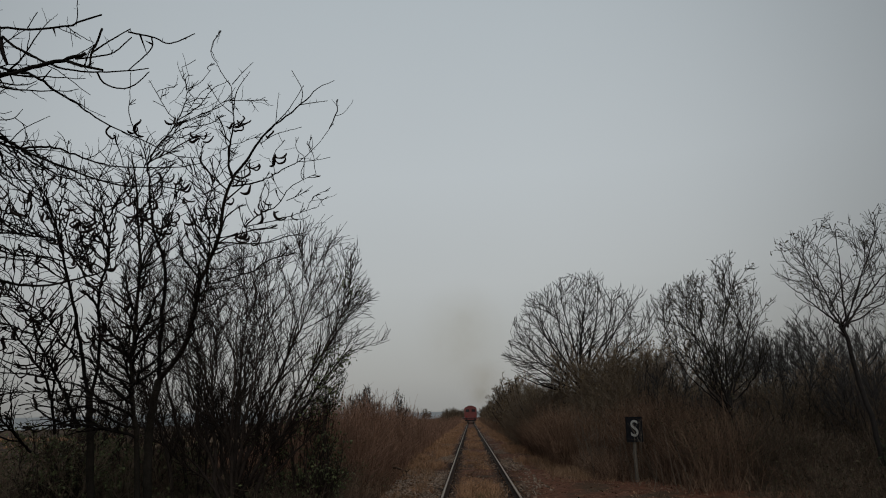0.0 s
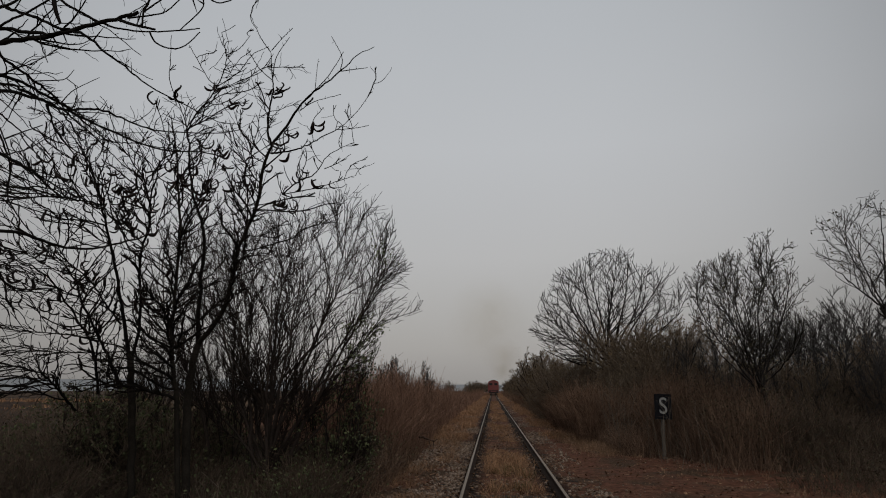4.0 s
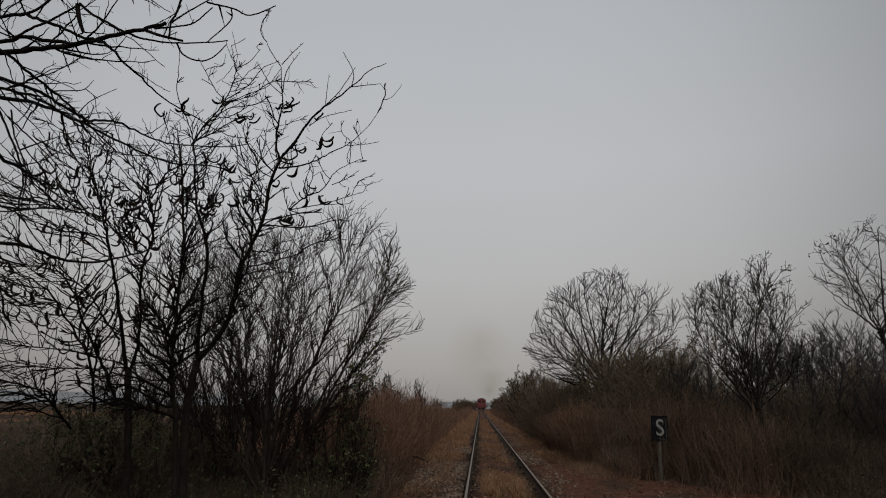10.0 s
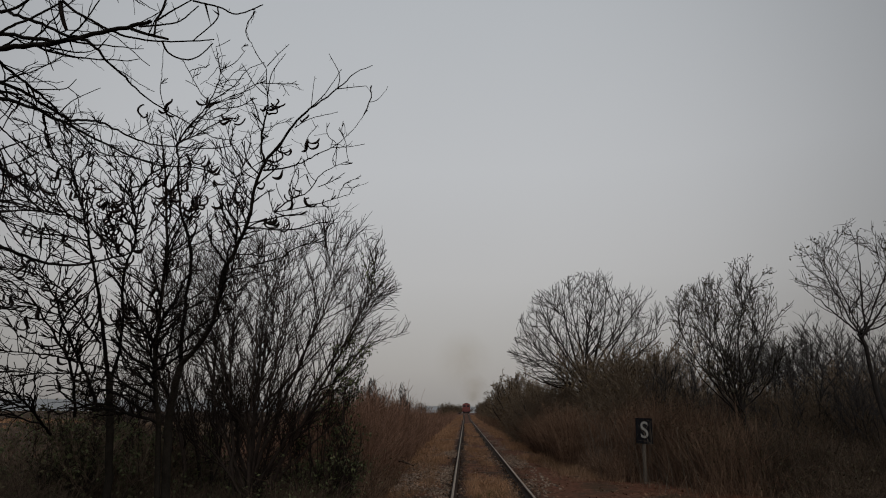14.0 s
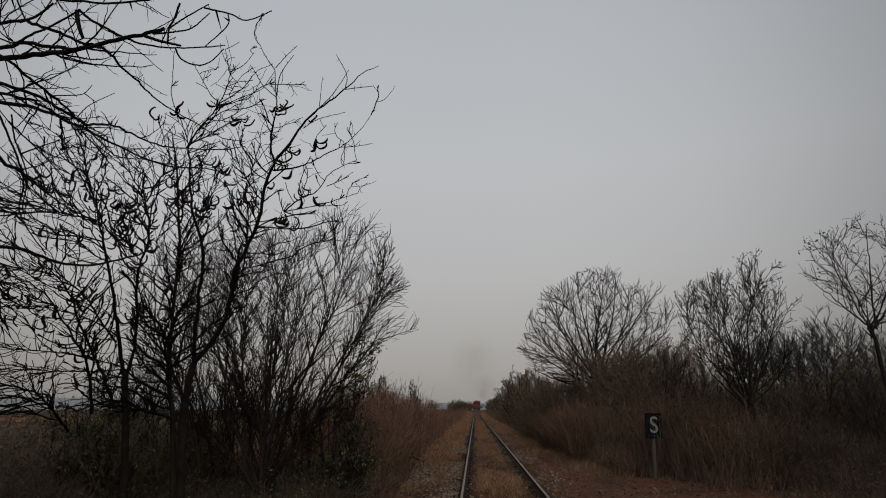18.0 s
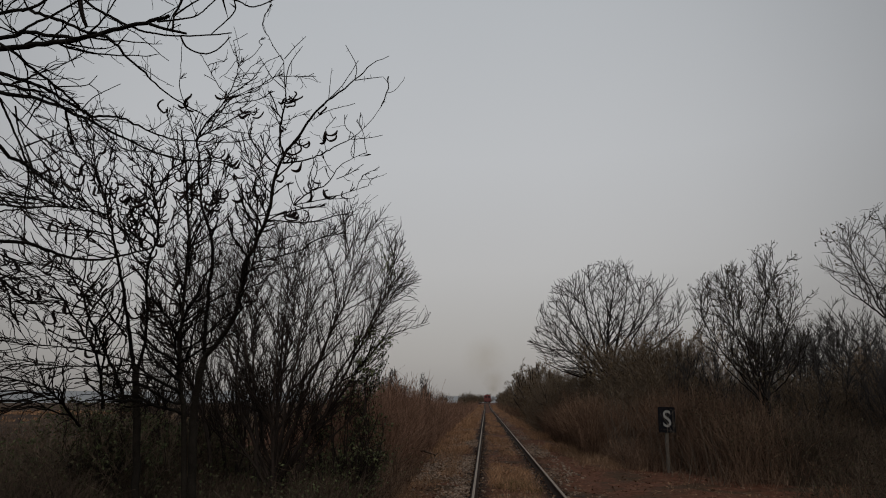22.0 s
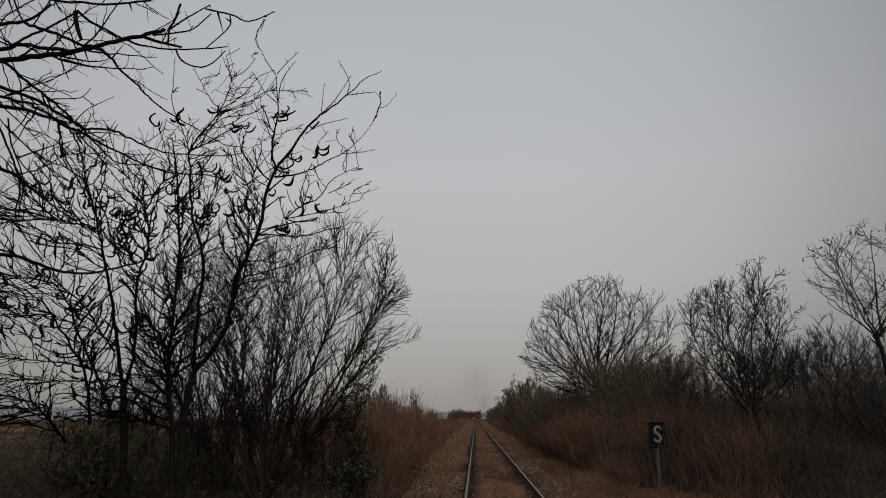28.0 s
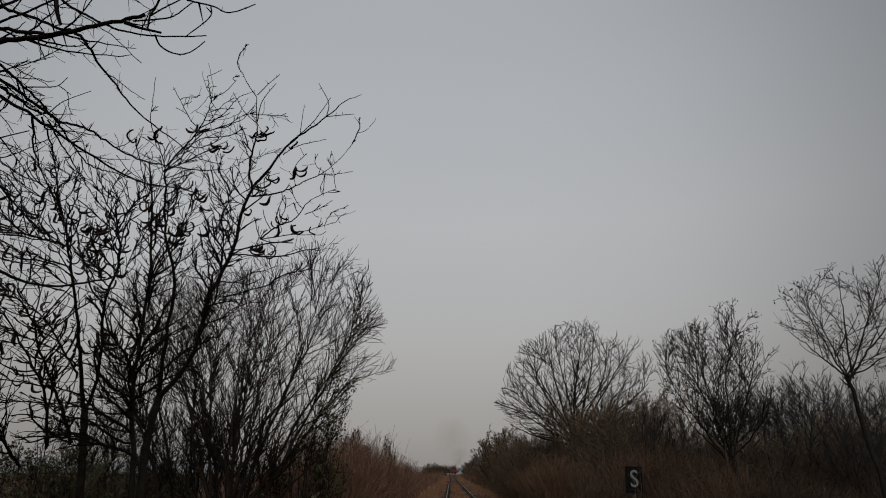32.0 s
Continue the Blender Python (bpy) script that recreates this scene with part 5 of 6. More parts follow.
# ---------------------------------------------------------------- sign and log
def build_sign():
    sign = thing("whistle_sign", (3.95, 17.05, 0))
    sign.matrix_basis = pose(3.95, 17.05, 0, 0, 1.6, 3)
    tagged(sign, "black whistle board with a white S on a grey post", "sign")
    bm = bmesh.new()
    box(bm, 0, 0.04, 0.62, 0.075, 0.075, 1.7, 0.01)
    part("post", bm, POST_GREY, sign, "weathered grey concrete post")
    bm = bmesh.new()
    box(bm, 0, -0.02, 1.22, 0.42, 0.035, 0.62, 0.008)
    plate = part("plate", bm, SIGN_BLACK, sign, "black enamel plate")
    fc = bpy.data.curves.new("letter", "FONT")
    fc.body, fc.size, fc.extrude, fc.align_x, fc.align_y, fc.offset = "S", 0.60, 0.004, "CENTER", "CENTER", 0.002
    tmp = new("letter", fc)
    dg = bpy.context.evaluated_depsgraph_get()
    me = bpy.data.meshes.new_from_object(tmp.evaluated_get(dg))
    bpy.data.objects.remove(tmp)
    letter = part_mesh("letter", me, SIGN_WHITE, plate, "white painted letter S")
    letter.matrix_basis = pose(0, -0.042, 1.225, 90, 0, 0) @ Matrix.Diagonal((0.8, 0.95, 1, 1))
    for z in (0.96, 1.48):
        bm = bmesh.new()
        cylinder(bm, (0, -0.048, z), (0, -0.03, z), 0.012, 0.012, 6)
        part("bolt", bm, RAIL_SIDE, sign)


def build_log():
    rng = np.random.default_rng(8)
    log = thing("fallen_branch", (-2.2, 17.9, 0))
    tagged(log, "dark rotten branch lying across dead stalks beside the line", "branch")
    z = float(land(-2.2, 17.9))
    P = np.stack([smooth_path([(-0.35, 0.1, z + 0.42), (0.0, 0, z + 0.40), (0.35, -0.1, z + 0.30)], 12, rng, 0.008)])
    part_mesh("stem", tube_mesh("stem", [(P, np.linspace(0.03, 0.018, 12)[None], 8)]), LOG_WOOD, log)
    Q, RQ = sprout(P, np.full((1, 12), 0.02), 6, rng, (40, 80), (0.2, 0.5), 5, 0.1, -0.8, 0.6, 0.004)
    for k in range(len(Q)):
        part_mesh("twig", tube_mesh("twig", [(Q[k:k + 1], RQ[k:k + 1], 5)]), LOG_WOOD, log)


# ---------------------------------------------------------------- the train
def build_train():
    train = thing("red_locomotive")
    tagged(train, "red diesel locomotive with a dark roof running away down the line", "locomotive")
    # the body: a cab end with a canted roof, its long sides running ahead
    prof = [(-1.5, 0.95), (1.5, 0.95), (1.5, 3.6), (1.36, 3.88), (0.62, 4.18), (-0.62, 4.18), (-1.36, 3.88), (-1.5, 3.6)]
    bm = bmesh.new()
    rows = [[bm.verts.new((x, y, z)) for x, z in prof] for y in (0.0, 15.5)]
    k = len(prof)
    for i in range(k):
        bm.faces.new((rows[0][i], rows[0][(i + 1) % k], rows[1][(i + 1) % k], rows[1][i]))
    bm.faces.new(rows[0][::-1])
    bm.faces.new(rows[1])
    bmesh.ops.recalc_face_normals(bm, faces=bm.faces)
    bmesh.ops.bevel(bm, geom=list(bm.edges), offset=0.06, segments=2, affect="EDGES")
    part("body", bm, TRAIN_RED, train, "red painted body, paled with haze in its colour")
    bm = bmesh.new()
    box(bm, 0, 7.7, 4.22, 1.1, 14.6, 0.18, 0.05)
    part("roof", bm, TRAIN_ROOF, train, "dark sooty roof")
    for x in (-0.72, 0.72):
        bm = bmesh.new()
        box(bm, x, -0.02, 3.12, 0.9, 0.05, 0.62, 0.06)
        w = part("window", bm, WINDOW_GLASS, train, "dark cab window")
    bm = bmesh.new()
    box(bm, 0, 7.7, 0.78, 2.7, 15.3, 0.34, 0.04)
    part("underframe", bm, TRAIN_DARK, train)
    for x in (-1.02, 1.02):
        bm = bmesh.new()
        cylinder(bm, (x, 0.05, 1.02), (x, -0.45, 1.02), 0.09, 0.07, 10)
        cylinder(bm, (x, -0.45, 1.02), (x, -0.5, 1.02), 0.23, 0.23, 14)
        part("buffer", bm, TRAIN_DARK, train)
        bm = bmesh.new()
        cylinder(bm, (x, 0.03, 1.75), (x, -0.06, 1.75), 0.11, 0.10, 14)
        part("tail_lamp", bm, LAMP_RED, train, "unlit red tail lamp")
    bm = bmesh.new()
    box(bm, 0, -0.03, 1.3, 2.7, 0.05, 0.18, 0.02)
    part("buffer_beam", bm, TRAIN_DARK, train)
    bm = bmesh.new()
    cylinder(bm, (0, 7.0, 4.1), (0, 7.0, 4.42), 0.22, 0.18, 12)
    part("exhaust", bm, TRAIN_DARK, train)
    for y in (2.0, 4.6, 10.9, 13.5):
        bm = bmesh.new()
        for x in (-0.75, 0.75):
            cylinder(bm, (x - 0.065, 0, 0), (x + 0.065, 0, 0), 0.5, 0.5, 20)
        cylinder(bm, (-0.75, 0, 0), (0.75, 0, 0), 0.08, 0.08, 8)
        w = part("wheelset", bm, TRAIN_DARK, train)
        w.location = (0, y, 0.655)
    return train


SMOKE_SIZES = ((3.6, 4.0, 3.4), (7.0, 6.0, 6.5), (12.0, 10.0, 13.0))


def smoke_material():
    """Thin smoke: light passes straight through, a little browner and weaker where the cloud is thick."""
    m = bpy.data.materials.new("thin_exhaust_smoke")
    m.use_nodes = True
    n, l = m.node_tree.nodes, m.node_tree.links
    clear = n.new("ShaderNodeBsdfTransparent")
    co = n.new("ShaderNodeTexCoord")
    lumps = n.new("ShaderNodeTexNoise")
    lumps.inputs["Scale"].default_value, lumps.inputs["Detail"].default_value = 1.7, 4
    l.new(co.outputs["Object"], lumps.inputs["Vector"])
    cut = n.new("ShaderNodeVectorMath")
    cut.operation = "MULTIPLY"
    cut.inputs[1].default_value = (1, 0, 1)
    l.new(co.outputs["Object"], cut.inputs[0])
    far = n.new("ShaderNodeVectorMath")
    far.operation = "LENGTH"
    l.new(cut.outputs["Vector"], far.inputs[0])
    thick = n.new("ShaderNodeMapRange")
    thick.interpolation_type = "SMOOTHSTEP"
    thick.inputs["From Min"].default_value, thick.inputs["From Max"].default_value = 1.0, 0.0
    l.new(far.outputs["Value"], thick.inputs["Value"])
    both = n.new("ShaderNodeMath")
    both.operation = "MULTIPLY"
    l.new(thick.outputs["Result"], both.inputs[0])
    l.new(lumps.outputs["Fac"], both.inputs[1])
    tint = n.new("ShaderNodeMix")
    tint.data_type = "RGBA"
    tint.inputs["A"].default_value, tint.inputs["B"].default_value = (1, 1, 1, 1), (0.90, 0.88, 0.845, 1)
    l.new(both.outputs[0], tint.inputs["Factor"])
    l.new(tint.outputs["Result"], clear.inputs["Color"])
    l.new(clear.outputs["BSDF"], n["Material Output"].inputs["Surface"])
    return m


def build_smoke():
    """The exhaust drifts behind the engine as soft puffs, thin at their edges."""
    smoke = smoke_material()
    out = []
    for rx, ry, rz in SMOKE_SIZES:
        bm = bmesh.new()
        bmesh.ops.create_icosphere(bm, subdivisions=4, radius=1.0)
        ob = part("exhaust_smoke", bm, smoke)
        for p in ob.data.polygons:
            p.use_smooth = True
        tagged(ob, "thin brown exhaust smoke drifting above the line", "smoke", "exhaust smoke")
        ob.scale = (rx, ry, rz)
        out.append(ob)
    return out


build_track()
build_ballast()
build_sign()
build_log()
drift = smooth_path([(9.0, 14.1, 0.55), (9.9, 14.0, 0.42), (10.9, 14.0, 0.30)], 12, np.random.default_rng(7), 0.01)
big = thing("fallen_branch")
tagged(big, "dark dead branch fallen out of the thicket", "branch")
part_mesh("stem", tube_mesh("stem", [(drift[None], np.linspace(0.045, 0.03, 12)[None], 8)]), LOG_WOOD, big)
TRAIN = build_train()
SMOKE = build_smoke()
build_locust()
build_overhang()

spray_tree("willow_shrub", "bare many-stemmed shrub with fine upright twigs and few leaves", (-3.35, 9.0, -0.2), [(0, 0, -0.1), (0, 0, 0.35), (0, 0, 0.8)],
           [(-1.50, 3.16), (-1.53, 4.10), (-1.12, 4.42), (-0.32, 4.50), (0.49, 4.42), (1.05, 4.68), (1.6, 4.66), (1.70, 4.2), (1.82, 3.78), (1.98, 3.42), (1.95, 3.05), (1.62, 2.85), (1.45, 2.45), (1.25, 2.05), (0.82, 1.61), (0.18, 0.75), (-0.25, 0.75), (-0.96, 2.08)], 17, (-34, 56), (520, 4200, 9000), (1.25, 0.55, 0.24), 0.8, 0.0030, 41, BARK_WILLOW, TWIG_WILLOW, (0.085, 0.07), (0.016, 0.036),
           (LEAF_OLIVE, 620, 0.05, "last olive leaves", lambda e: ((e[:, 0] > 1.05) & (e[:, 2] < 2.83)) | (np.hypot(e[:, 0] - 1.52, e[:, 2] - 3.68) < 0.17)), 0.35, (18, 46), 0.9, "shrub", 0.3, 0.09, 1.0, "", (4, 7, 9))
crown_tree("willow_shrub", "bare shrub of dark stems standing behind the thorn tree", (-4.25, 10.3, -0.2), [(0, 0, -0.1), (0, 0, 0.05)],
           [(-1.97, 2.89), (-2.00, 3.82), (-1.55, 4.49), (-1.00, 4.78), (-0.14, 4.83), (0.55, 4.58), (0.90, 3.63), (0.88, 2.54), (0.31, 1.67), (-0.29, 1.41), (-1.04, 1.66), (-1.74, 2.17)], 10, (-40, 34), 1900, 0.8, 0.09, 0.14, 0.0028, 47, BARK_WILLOW, TWIG_WILLOW, (0, 0), (0.02, 0.042), 1500, (0.08, 0.26),
           None, 0.9, 0.7, 0.18, 0.14, category="shrub", inner=0.86, spread_base=0.18, out=0.1)
for k, (x, y, h, w) in enumerate(((-5.6, 10.8, 3.0, 1.1), (-4.6, 11.8, 2.9, 1.0), (-6.6, 12.2, 2.5, 1.0))):
    crown_tree("bare_shrub", "bare twiggy shrub behind the thorn trees", (x, y, -0.25), [(0, 0, -0.1), (0, 0, 0.05)], dome(w, h), 14, (-42, 42), 900, w * 0.8, 0.1, 0.16, 0.0032, 50 + k,
               BARK_WILLOW, TWIG_WILLOW, (0, 0), (0.014, 0.026), 900, (0.1, 0.3), None, 0.9, 0.9, 0.12, 0.14, group="shrubs behind the thorn trees", category="shrub", spread_base=0.15, named=10)
fan_tree("leafy_shrub", "low evergreen shrub with small dull olive leaves", (-2.45, 9.3, -0.2), 0.0, 26, (0.7, 0.62, 2.3), 45, BARK_WILLOW, TWIG_WILLOW,
         0.03, (160, 600, 900), (2, 70), (LEAF_OLIVE, 2600, 0.045, "small dull olive leaves", None), 0.3, 0.002, squash=0.8, azimuth=0.9, round_top=0.4, sub=(0.6, 0.35, 0.2), thick=(0.3, 0.6))
fan_tree("leafy_shrub", "small leafy shrub at the edge of the field", (-6.0, 9.2, -0.2), 0.0, 14, (0.6, 0.6, 2.2), 46, BARK_WILLOW, TWIG_WILLOW,
         0.025, (120, 500, 900), (2, 55), (LEAF_DARK, 1800, 0.05, "small dull leaves", None), 0.3, 0.002, azimuth=0.9, sub=(0.5, 0.3, 0.2), thick=(0.3, 0.6))
fan_tree("leafy_shrub", "low dark green evergreen bush at the edge of the thicket", (8.9, 13.4, -0.15), 0.0, 18, (1.0, 1.1, 1.6), 48, BARK_GREY, TWIG_GREY,
         0.025, (140, 500, 900), (2, 70), (LEAF_GREEN, 3600, 0.06, "small dark green leaves", None), 0.3, 0.003, azimuth=0.9, round_top=0.4, sub=(0.6, 0.35, 0.2), thick=(0.3, 0.6))
for k, (x, y, h, w) in enumerate(((-5.6, 9.3, 1.8, 0.8), (-5.0, 10.6, 1.7, 0.8), (-6.3, 10.4, 2.0, 0.9), (-6.6, 9.4, 1.8, 0.8))):
    crown_tree("tangled_shrub", "low dark tangled shrub with withered leaves", (x, y, -0.2), [(0, 0, -0.1), (0, 0, 0.05)], dome(w, h, 0.2), 14, (-60, 60), 900, w * 0.8, 0.09, 0.14, 0.003, 86 + k,
               BARK_WILLOW, TWIG_ROW, (0, 0), (0.008, 0.016), 300, (0.08, 0.22), (LEAF_OLIVE, 1900, 0.045, "withered dark leaves", None), 0.9, 0.7, 0.2, 0.05, group="shrubs under the thorn trees", category="shrub", spread_base=0.25, named=6)
spray_tree("bare_tree", "bare round-crowned tree with dense curved grey twigs", (4.9, 27, -0.2), [(0, 0, -0.1), (-0.17, 0, 1.2), (-0.34, 0.00, 2.9)],
           [(-3.70, 4.15), (-3.40, 4.68), (-3.08, 5.29), (-3.00, 5.91), (-2.54, 6.73), (-1.95, 6.95), (-1.34, 7.25), (-0.14, 7.55), (0.68, 7.55), (1.00, 6.85), (1.70, 6.93), (2.26, 6.47), (2.57, 5.40), (2.20, 4.11), (1.24, 2.9), (0.09, 2.3), (-1.27, 2.6), (-2.64, 3.43)],
           18, (-76, 66), (420, 3000, 5200), (2.0, 0.95, 0.42), 1.7, 0.0074, 42, BARK_GREY, TWIG_GREY, (0.13, 0.085), (0.035, 0.06), None, 0.35, (24, 52), dense=(2, 4, 5))
spray_tree("budding_tree", "small bare tree with a fan of dark twigs and dry buds", (6.3, 16, -0.1), [(0, 0, -0.1), (-0.13, 0.02, 0.9), (-0.25, 0.00, 1.9)],
           [(-2.02, 4.30), (-1.88, 4.54), (-1.40, 4.68), (-0.92, 5.03), (-0.63, 5.25), (-0.06, 5.44), (0.42, 5.03), (0.82, 4.66), (0.92, 4.30), (0.68, 3.50), (0.32, 2.6), (-0.3, 1.8), (-1.27, 2.68), (-1.94, 3.49)],
           11, (-58, 38), (420, 2600, 4600), (1.25, 0.55, 0.22), 1.0, 0.0046, 43, BARK_GREY, TWIG_GREY, (0.075, 0.05), (0.018, 0.032),
           (LEAF_DARK, 2600, 0.050, "few shrivelled dark leaves", None), 0.35, (22, 50), dense=(3, 4, 5))
spray_tree("tall_tree", "tall slender bare tree with a leaning dark trunk", (8.15, 14, -0.1), [(0, 0, -0.1), (-0.02, 0, 1.25), (-0.15, 0.05, 2.50), (-0.26, 0.00, 3.45)],
           [(-1.55, 5.13), (-1.45, 5.36), (-0.78, 5.67), (-0.27, 5.90), (0.23, 6.05), (1.15, 5.79), (1.74, 5.16), (1.48, 3.8), (0.27, 3.2), (-0.36, 3.3), (-1.05, 4.1)],
           10, (-72, 60), (130, 700, 1200), (1.1, 0.5, 0.25), 1.0, 0.0040, 44, BARK_GREY, TWIG_GREY, (0.058, 0.040), (0.015, 0.028),
           (LEAF_DARK, 620, 0.055, "few shrivelled dark leaves", None), 0.3, (26, 60))

# no mist here: the paler twig colour stands in for it
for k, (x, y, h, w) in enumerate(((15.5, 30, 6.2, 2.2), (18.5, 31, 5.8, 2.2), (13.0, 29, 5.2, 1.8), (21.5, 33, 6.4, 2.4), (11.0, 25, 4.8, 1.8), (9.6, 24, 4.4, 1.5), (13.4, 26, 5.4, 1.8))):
    crown_tree("background_tree", "bare tree standing back, twigs coloured pale with haze", (x, y, -0.2), [(0, 0, -0.1), (0.05, 0, 0.6), (0.1, 0, 1.2)], dome(w, h, 0.35), 9, (-38, 38), 1300, w * 0.8, 0.22, 0.28, 0.0058, 60 + k,
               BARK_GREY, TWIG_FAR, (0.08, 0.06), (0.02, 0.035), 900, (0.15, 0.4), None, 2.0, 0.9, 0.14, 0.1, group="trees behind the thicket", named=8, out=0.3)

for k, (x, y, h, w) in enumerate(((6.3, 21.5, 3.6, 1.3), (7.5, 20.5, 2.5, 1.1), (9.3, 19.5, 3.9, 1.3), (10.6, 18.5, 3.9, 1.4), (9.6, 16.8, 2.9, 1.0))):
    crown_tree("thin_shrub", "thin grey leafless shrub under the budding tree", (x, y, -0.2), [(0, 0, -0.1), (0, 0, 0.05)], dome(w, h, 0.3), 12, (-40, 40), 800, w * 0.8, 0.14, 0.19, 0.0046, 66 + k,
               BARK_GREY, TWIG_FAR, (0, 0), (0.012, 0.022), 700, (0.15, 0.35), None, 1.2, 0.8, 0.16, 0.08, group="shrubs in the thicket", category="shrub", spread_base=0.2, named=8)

# dense dark shrubs along the line: a fine one for the near row, a coarser one far off
near_shrub = crown_tree("blackthorn_shrub", "dense dark leafless blackthorn shrub beside the line", (4.2, 29.5, -0.2), [(0, 0, -0.1), (0, 0, 0.05)], dome(2.0, 3.1, 0.15), 24, (-70, 70), 3400, 1.6, 0.13, 0.17, 0.0050, 80,
                        BARK_GREY, TWIG_ROW, (0, 0), (0.012, 0.022), 2500, (0.15, 0.4), (LEAF_ROW, 5000, 0.055, "clinging dark leaves", None), 1.2, 0.8, 0.16, 0.1, group="blackthorn row", category="shrub", spread_base=0.35, named=12)
far_shrub = fan_tree("blackthorn_shrub", "dense dark leafless blackthorn shrub far down the line", (4.6, 53, -0.2), 0.0, 20, (2.4, 2.4, 4.1), 81, BARK_GREY, TWIG_ROW,
                     0.03, (200, 650, 1100), (2, 76), (LEAF_ROW, 3200, 0.10, "clinging dark leaves", None), 0.3, 0.011, group="blackthorn row", azimuth=1.6, round_top=0.5, sub=(1.1, 0.6, 0.35))
rng = random.Random(9)
NEAR_ROW = [(4.3, 24.5, 0.8), (5.3, 22.5, 1.0), (6.2, 24.2, 1.42), (7.4, 23.2, 0.95), (5.4, 25.6, 1.35), (8.2, 25.2, 0.95), (4.0, 35, 1.1), (4.1, 40, 1.2), (7.4, 31, 1.25), (7.8, 26, 0.9), (10.2, 24, 1.05), (12.5, 22, 1.1), (9.5, 20, 0.85),
            (7.4, 19.2, 0.5), (11.4, 18.2, 0.85), (13.8, 19, 1.0), (15.5, 21, 1.0)]
FAR_ROW = [(4.1, 46, 1.10), (4.2, 61, 1.34), (4.3, 70, 1.28), (4.4, 80, 1.22), (4.5, 92, 1.16), (4.6, 106, 1.16), (4.7, 122, 1.10), (4.8, 140, 1.10), (5.0, 160, 1.10),
           (5.2, 182, 1.04), (5.4, 206, 1.04), (5.8, 232, 1.10), (6.2, 262, 1.16), (6.8, 296, 1.22), (7.2, 330, 1.34)]
FAR_LEFT = [(-7, 240, 0.8), (-4.9, 300, 0.9), (-5.2, 335, 1.0), (-8, 400, 1.4), (-3.8, 385, 1.1), (-5, 425, 1.3), (-5.2, 120, 0.6), (-5.6, 150, 0.7), (-6.2, 185, 0.9), (-5.2, 225, 0.9), (-6.5, 270, 1.0), (-9, 330, 1.4), (-6.5, 360, 1.3), (-14, 380, 1.4),
            (-20, 300, 1.2), (-3.5, 440, 1.5), (2.0, 470, 1.6), (-1.5, 480, 1.5), (8.2, 375, 1.2)]
for kind, places in ((near_shrub, NEAR_ROW), (far_shrub, FAR_ROW), (far_shrub, FAR_LEFT)):
    for x, y, s in places:
        c = copy_thing(kind, pose(x, y, float(land(x, y)) - 0.1, 0, 0, rng.uniform(0, 360)))
        c.scale = (s * rng.uniform(0.95, 1.2), s * rng.uniform(0.95, 1.2), s * rng.uniform(0.92, 1.05))

canes("bramble_thicket", "tangled dark brambles and dead stalks under the bare trees", CANE_DARK,
      ((5000, -6.4, -2.3, 7.4, 9.8, 0.95, 0.45, 1.0), (4200, -5.0, -2.5, 9.8, 13.5, 0.95, 0.40, 1.0), (3000, -8.6, -5.0, 9.8, 13.5, 1.5, 0.35, 1.0), (3800, -8.8, -4.9, 7.8, 12, 1.6, 0.38, 1.0), (1200, -5.0, -2.6, 4.8, 7.0, 0.9, 0.5, 1.0)), 90, 1.5,
      (LEAF_OLIVE, 40000, 0.045, "dull olive bramble leaves"), 0.004)
canes("weedy_field_edge", "low dark weeds between the thicket and the field", CANE_DARK,
      ((10000, -9.8, -5.0, 6.6, 12, 1.5, 0.42, 1.0), (4000, -5.2, -4.0, 6.6, 12, 0.95, 0.45, 1.0), (4000, -16, -6, 12, 20, 1.0, 0.25, 1.0)), 95, 1.4, (LEAF_DARK, 30000, 0.05, "withered dark leaves"))
canes("field_weeds", "low brown weeds standing in the winter field", CANE_MID, ((2500, -34, -9, 20, 45, 0.5, 0.3, 1.0),), 96, 1.0)
canes("dead_weeds", "tall rust-brown dead weeds and reeds beside the line", CANE_BROWN,
      ((6500, -3.7, -2.3, 13.0, 24, 2.15, 0.13, 1.0), (1500, -6, -3.7, 16, 24, 1.9, 0.13, 1.0), (5500, -6.0, -2.5, 22, 45, 2.0, 0.12, 1.1), (3000, -6.5, -2.7, 45, 100, 1.75, 0.12, 1.2), (1500, -7, -2.9, 100, 230, 1.7, 0.12, 1.2)), 91, 1.5,
      (LEAF_DEAD, 9000, 0.05, "withered brown leaves"))
canes("dead_weeds", "russet dead stalks at the edge of the thicket", CANE_WARM,
      ((8500, 2.5, 4.4, 20.5, 36, 2.0, 0.2, 1.0), (4200, 4.3, 6.2, 18.0, 22, 2.0, 0.2, 1.0), (3000, 2.6, 4.4, 40, 90, 1.6, 0.2, 1.2), (1200, 2.7, 5, 90, 220, 1.6, 0.2, 1.2)), 92, 1.6,
      (LEAF_DEAD, 7000, 0.05, "withered brown leaves"))
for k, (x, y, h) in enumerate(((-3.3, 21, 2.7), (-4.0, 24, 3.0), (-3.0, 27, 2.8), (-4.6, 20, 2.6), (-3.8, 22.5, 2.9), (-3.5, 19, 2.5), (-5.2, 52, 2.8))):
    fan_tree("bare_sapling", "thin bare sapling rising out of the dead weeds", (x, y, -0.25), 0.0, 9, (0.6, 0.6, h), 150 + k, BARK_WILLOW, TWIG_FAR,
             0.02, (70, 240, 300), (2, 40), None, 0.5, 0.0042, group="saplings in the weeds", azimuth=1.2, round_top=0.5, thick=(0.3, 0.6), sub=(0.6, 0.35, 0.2))
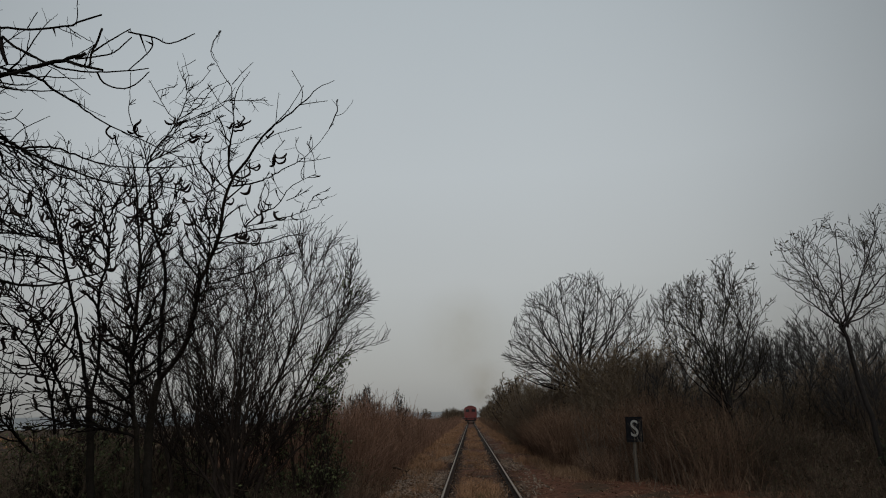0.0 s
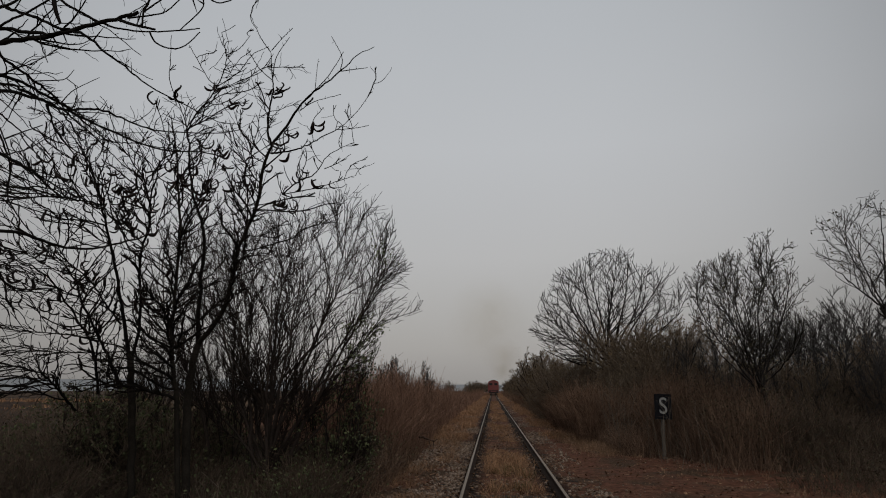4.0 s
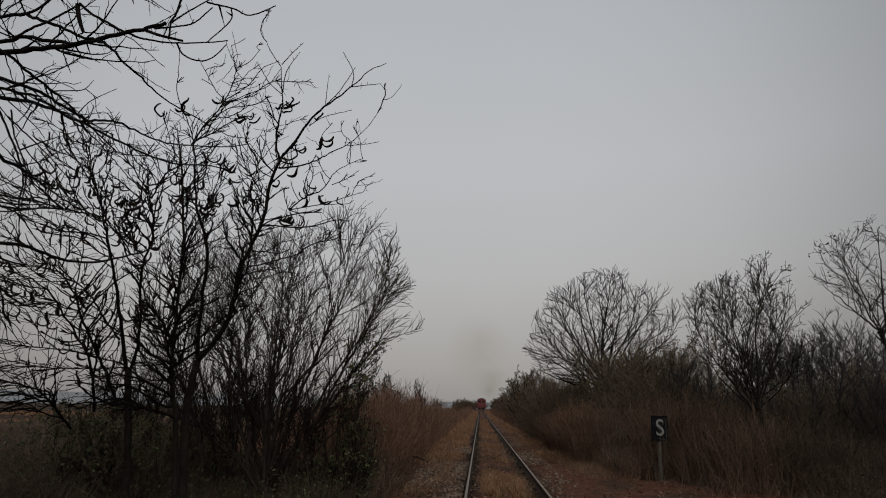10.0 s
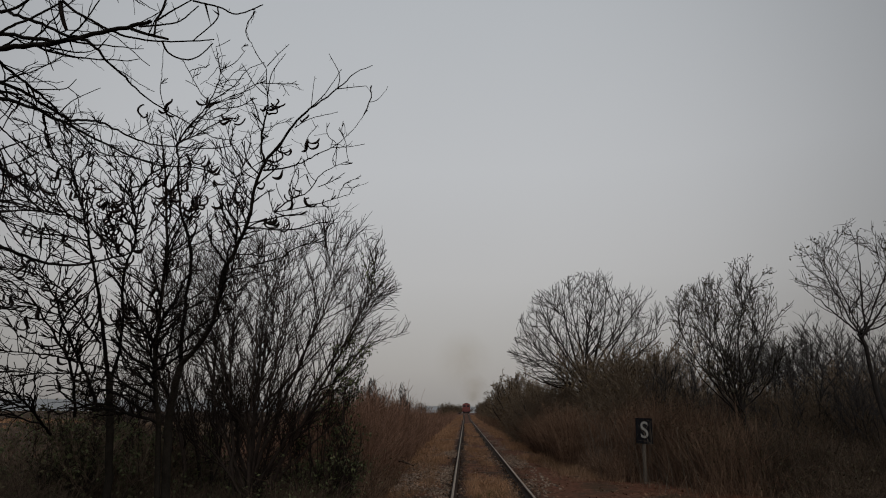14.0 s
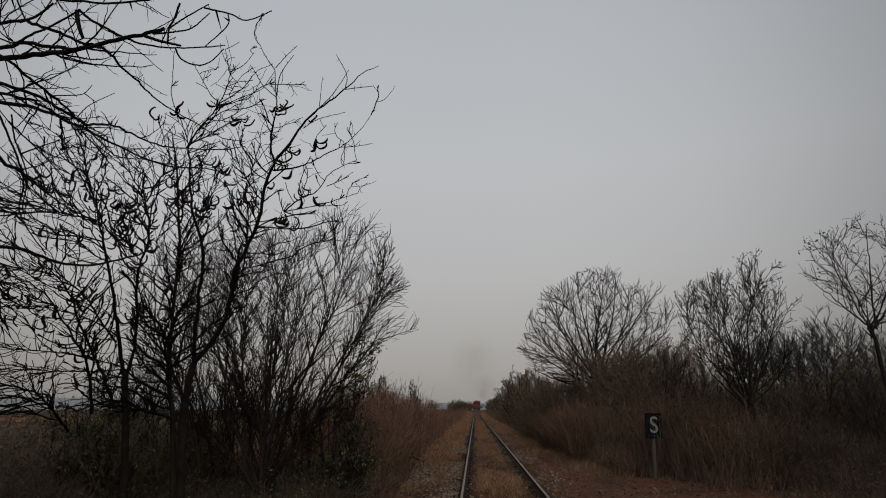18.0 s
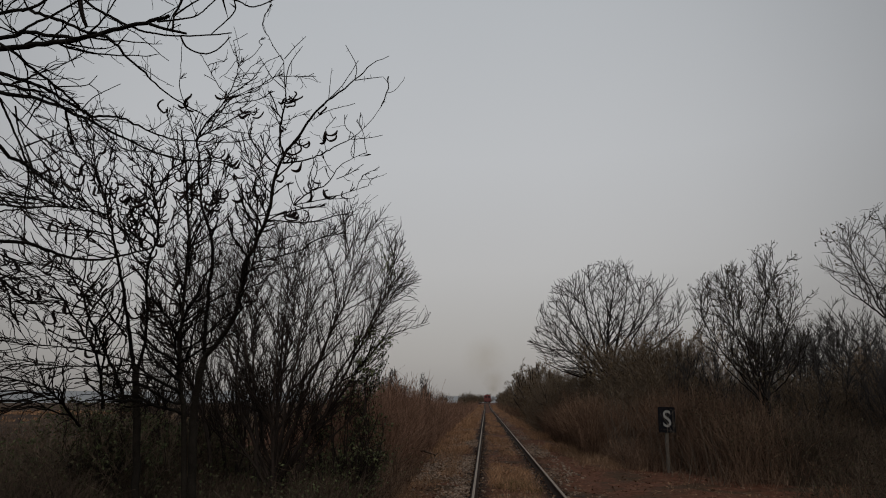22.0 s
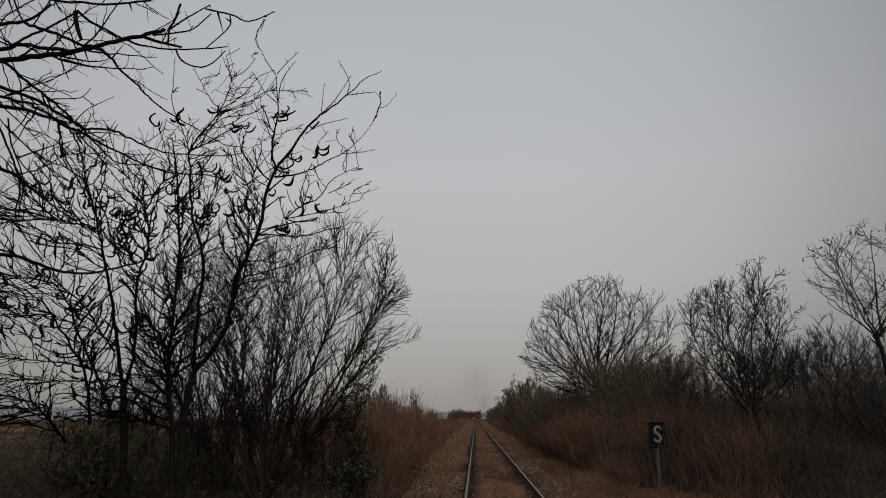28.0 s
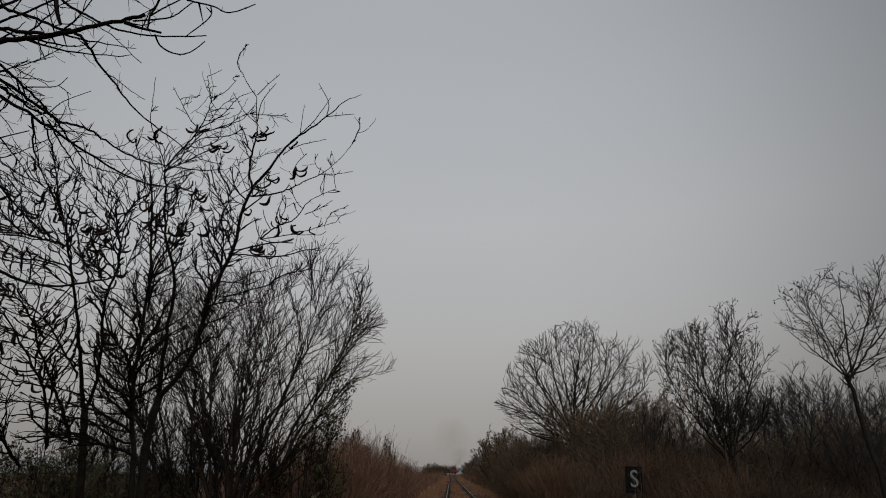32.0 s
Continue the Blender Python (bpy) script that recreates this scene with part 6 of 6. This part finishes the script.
canes("thicket", "brown tangle of thin stems under the budding tree", CANE_MID,
      ((1400, 4.8, 6.0, 14.8, 18.5, 1.9, 0.22, 1.0), (1000, 4.6, 7, 18, 24, 2.1, 0.2, 1.0), (800, 7, 10, 18, 24, 1.6, 0.2, 1.0)), 93, 1.6, (LEAF_DARK, 12000, 0.05, "dull dark leaves"))
canes("thicket", "dark tangled thicket of thin stems with dull leaves", CANE_DARK,
      ((3000, 5.8, 9.0, 14.6, 18.5, 1.55, 0.26, 1.0), (5200, 9.0, 14.5, 14.8, 18.5, 2.0, 0.22, 1.0), (3400, 10, 17, 18, 24, 2.3, 0.2, 1.0), (1500, 6.2, 12.5, 12.2, 14.8, 0.95, 0.35, 1.0), (500, 4.9, 9, 11.0, 13.0, 0.5, 0.4, 1.0)), 98, 1.6, (LEAF_DARK, 30000, 0.05, "dull dark leaves"))
canes("fallen_stalks", "short broken brown stalks along the foot of the thicket", CANE_MID,
      ((260, 4.4, 7.0, 14.3, 15.6, 0.8, 0.4, 1.0), (300, 3.6, 9.5, 13.9, 16.5, 0.45, 0.5, 1.0), (1300, 3.0, 4.6, 17.3, 21, 0.8, 0.4, 1.0), (700, 4.4, 6.0, 15.8, 18.4, 1.3, 0.3, 1.0), (1200, -2.9, -2.1, 9, 16, 0.7, 0.35, 1.0)), 97, 1.2, (LEAF_DEAD, 3000, 0.04, "withered brown leaves"))
canes("pale_stalks", "pale dry stalks leaning out of the dark thicket", CANE_PALE,
      ((130, 3.6, 9, 14.6, 17.2, 1.7, 0.20, 1.0), (420, 3.0, 5.6, 18.0, 28, 2.2, 0.2, 1.0), (60, -5, -2.6, 5.5, 8, 1.2, 0.35, 1.0)), 94, 0.6, None, 0.004)

grass("dry_grass", "straw-coloured dry grass tufts between and beside the rails", STRAW,
      ((110, 16, -0.36, 0.36, -10, 8, 0.2, 1.0), (260, 30, -0.42, 0.42, 8.6, 16.5, 0.25, 1.2), (300, 18, -0.42, 0.42, 16, 34, 0.15, 1.2), (520, 18, -0.5, 0.5, 30, 100, 0.2, 1.2), (700, 22, -2.6, -1.15, 22, 70, 0.34, 1.2), (130, 16, -2.4, -1.1, 9, 22, 0.16, 1.0),
       (260, 20, 1.5, 2.6, 23, 60, 0.34, 1.2), (420, 14, -2.9, -1.1, 60, 220, 0.4, 1.2), (420, 14, 1.2, 2.9, 60, 220, 0.4, 1.2)), 100)
grass("rusty_grass", "rust-brown dead grass along the edge of the dirt", STRAW_RUST,
      ((260, 16, -3.2, -1.35, -10, 9, 0.24, 1.0), (260, 16, 1.5, 5.5, -10, 9, 0.2, 1.0), (420, 22, -2.7, -1.3, 9, 27, 0.22, 1.2), (260, 20, 1.9, 3.3, 17, 29, 0.3, 1.0), (150, 20, 4.3, 9, 10.6, 14.0, 0.2, 1.0), (300, 20, 2.3, 4.2, 18, 25, 0.34, 1.0), (160, 9, 1.4, 4.5, 9, 20, 0.08, 1.0),
       (260, 14, -0.6, 0.6, 9, 50, 0.12, 1.3), (160, 16, -9, -2.2, 9, 18, 0.4, 1.0), (1600, 8, -70, -9, 18, 90, 0.35, 1.0)), 101)
grass("green_grass", "a few living green grass tufts between the rails", GRASS_GREEN,
      ((110, 18, -0.4, 0.4, 9, 14, 0.2, 1.2), (60, 16, -5, -3, 5, 8, 0.3, 1.0)), 102)


grass("field_grass", "pale strip of dry grass across the brown field", STRAW, ((420, 5, -84, -60, 98, 114, 0.7, 1.0), (120, 5, -70, -46, 62, 72, 0.4, 1.0)), 103, 0.02)


def build_litter():
    """Dead leaves and bits of stalk strewn over the soil and the ballast."""
    rng = np.random.default_rng(120)
    x, y = scatter(rng, 15000, -2.6, 4.8, 8.5, 30, 1.5)
    keep = (np.abs(np.abs(x) - 0.75) > 0.06) & ((x < 1.4) | (rng.uniform(0, 1, len(x)) < 0.45))
    x, y = x[keep], y[keep]
    n = len(x)
    a = rng.uniform(0, 2 * np.pi, n)
    d = np.stack([np.cos(a), np.sin(a), rng.normal(0, 0.3, n)], 1)
    s = np.stack([-np.sin(a), np.cos(a), rng.normal(0, 0.3, n)], 1)
    L = rng.uniform(0.015, 0.05, n)[:, None]
    W = L * rng.uniform(0.15, 0.5, n)[:, None]
    at = np.stack([x, y, land(x, y) + 0.025 + rng.uniform(0, 0.03, n)], 1)
    v = np.stack([at - d * L, at + s * W, at + d * L, at - s * W], 1)
    v[:, 1, 2] += L[:, 0] * 0.2
    i = np.arange(n)[:, None] * 4
    ob = part_mesh("leaf_litter", mesh_from("leaf_litter", v.reshape(-1, 3), np.concatenate([i + [0, 1, 2], i + [0, 2, 3]]), smooth=False), LITTER)
    tagged(ob, "dead brown leaves and stalks strewn over the ballast", "leaf litter", kind="stuff")


build_litter()


def motions():
    speed, start = 6.65, 162.0

    def on_line(y):
        return float(track_x(y)), y, float(track_z(y))

    times = [0, 4, 8, 12, 16, 20, 24, 28, 32]
    walk(TRAIN, [(t, pose(*on_line(start + speed * t), 0, 0, 0)) for t in times])
    for ob, back, up, across in zip(SMOKE, (-2, 8, 24), (6.4, 9.5, 19), (2.6, 3.2, -1.0)):
        rows = []
        for t in times:
            x, y, z = on_line(start + speed * t - back)
            rows.append((t, pose(x + across, y, z + up, 0, 0, 0)))
        walk(ob, rows)


motions()
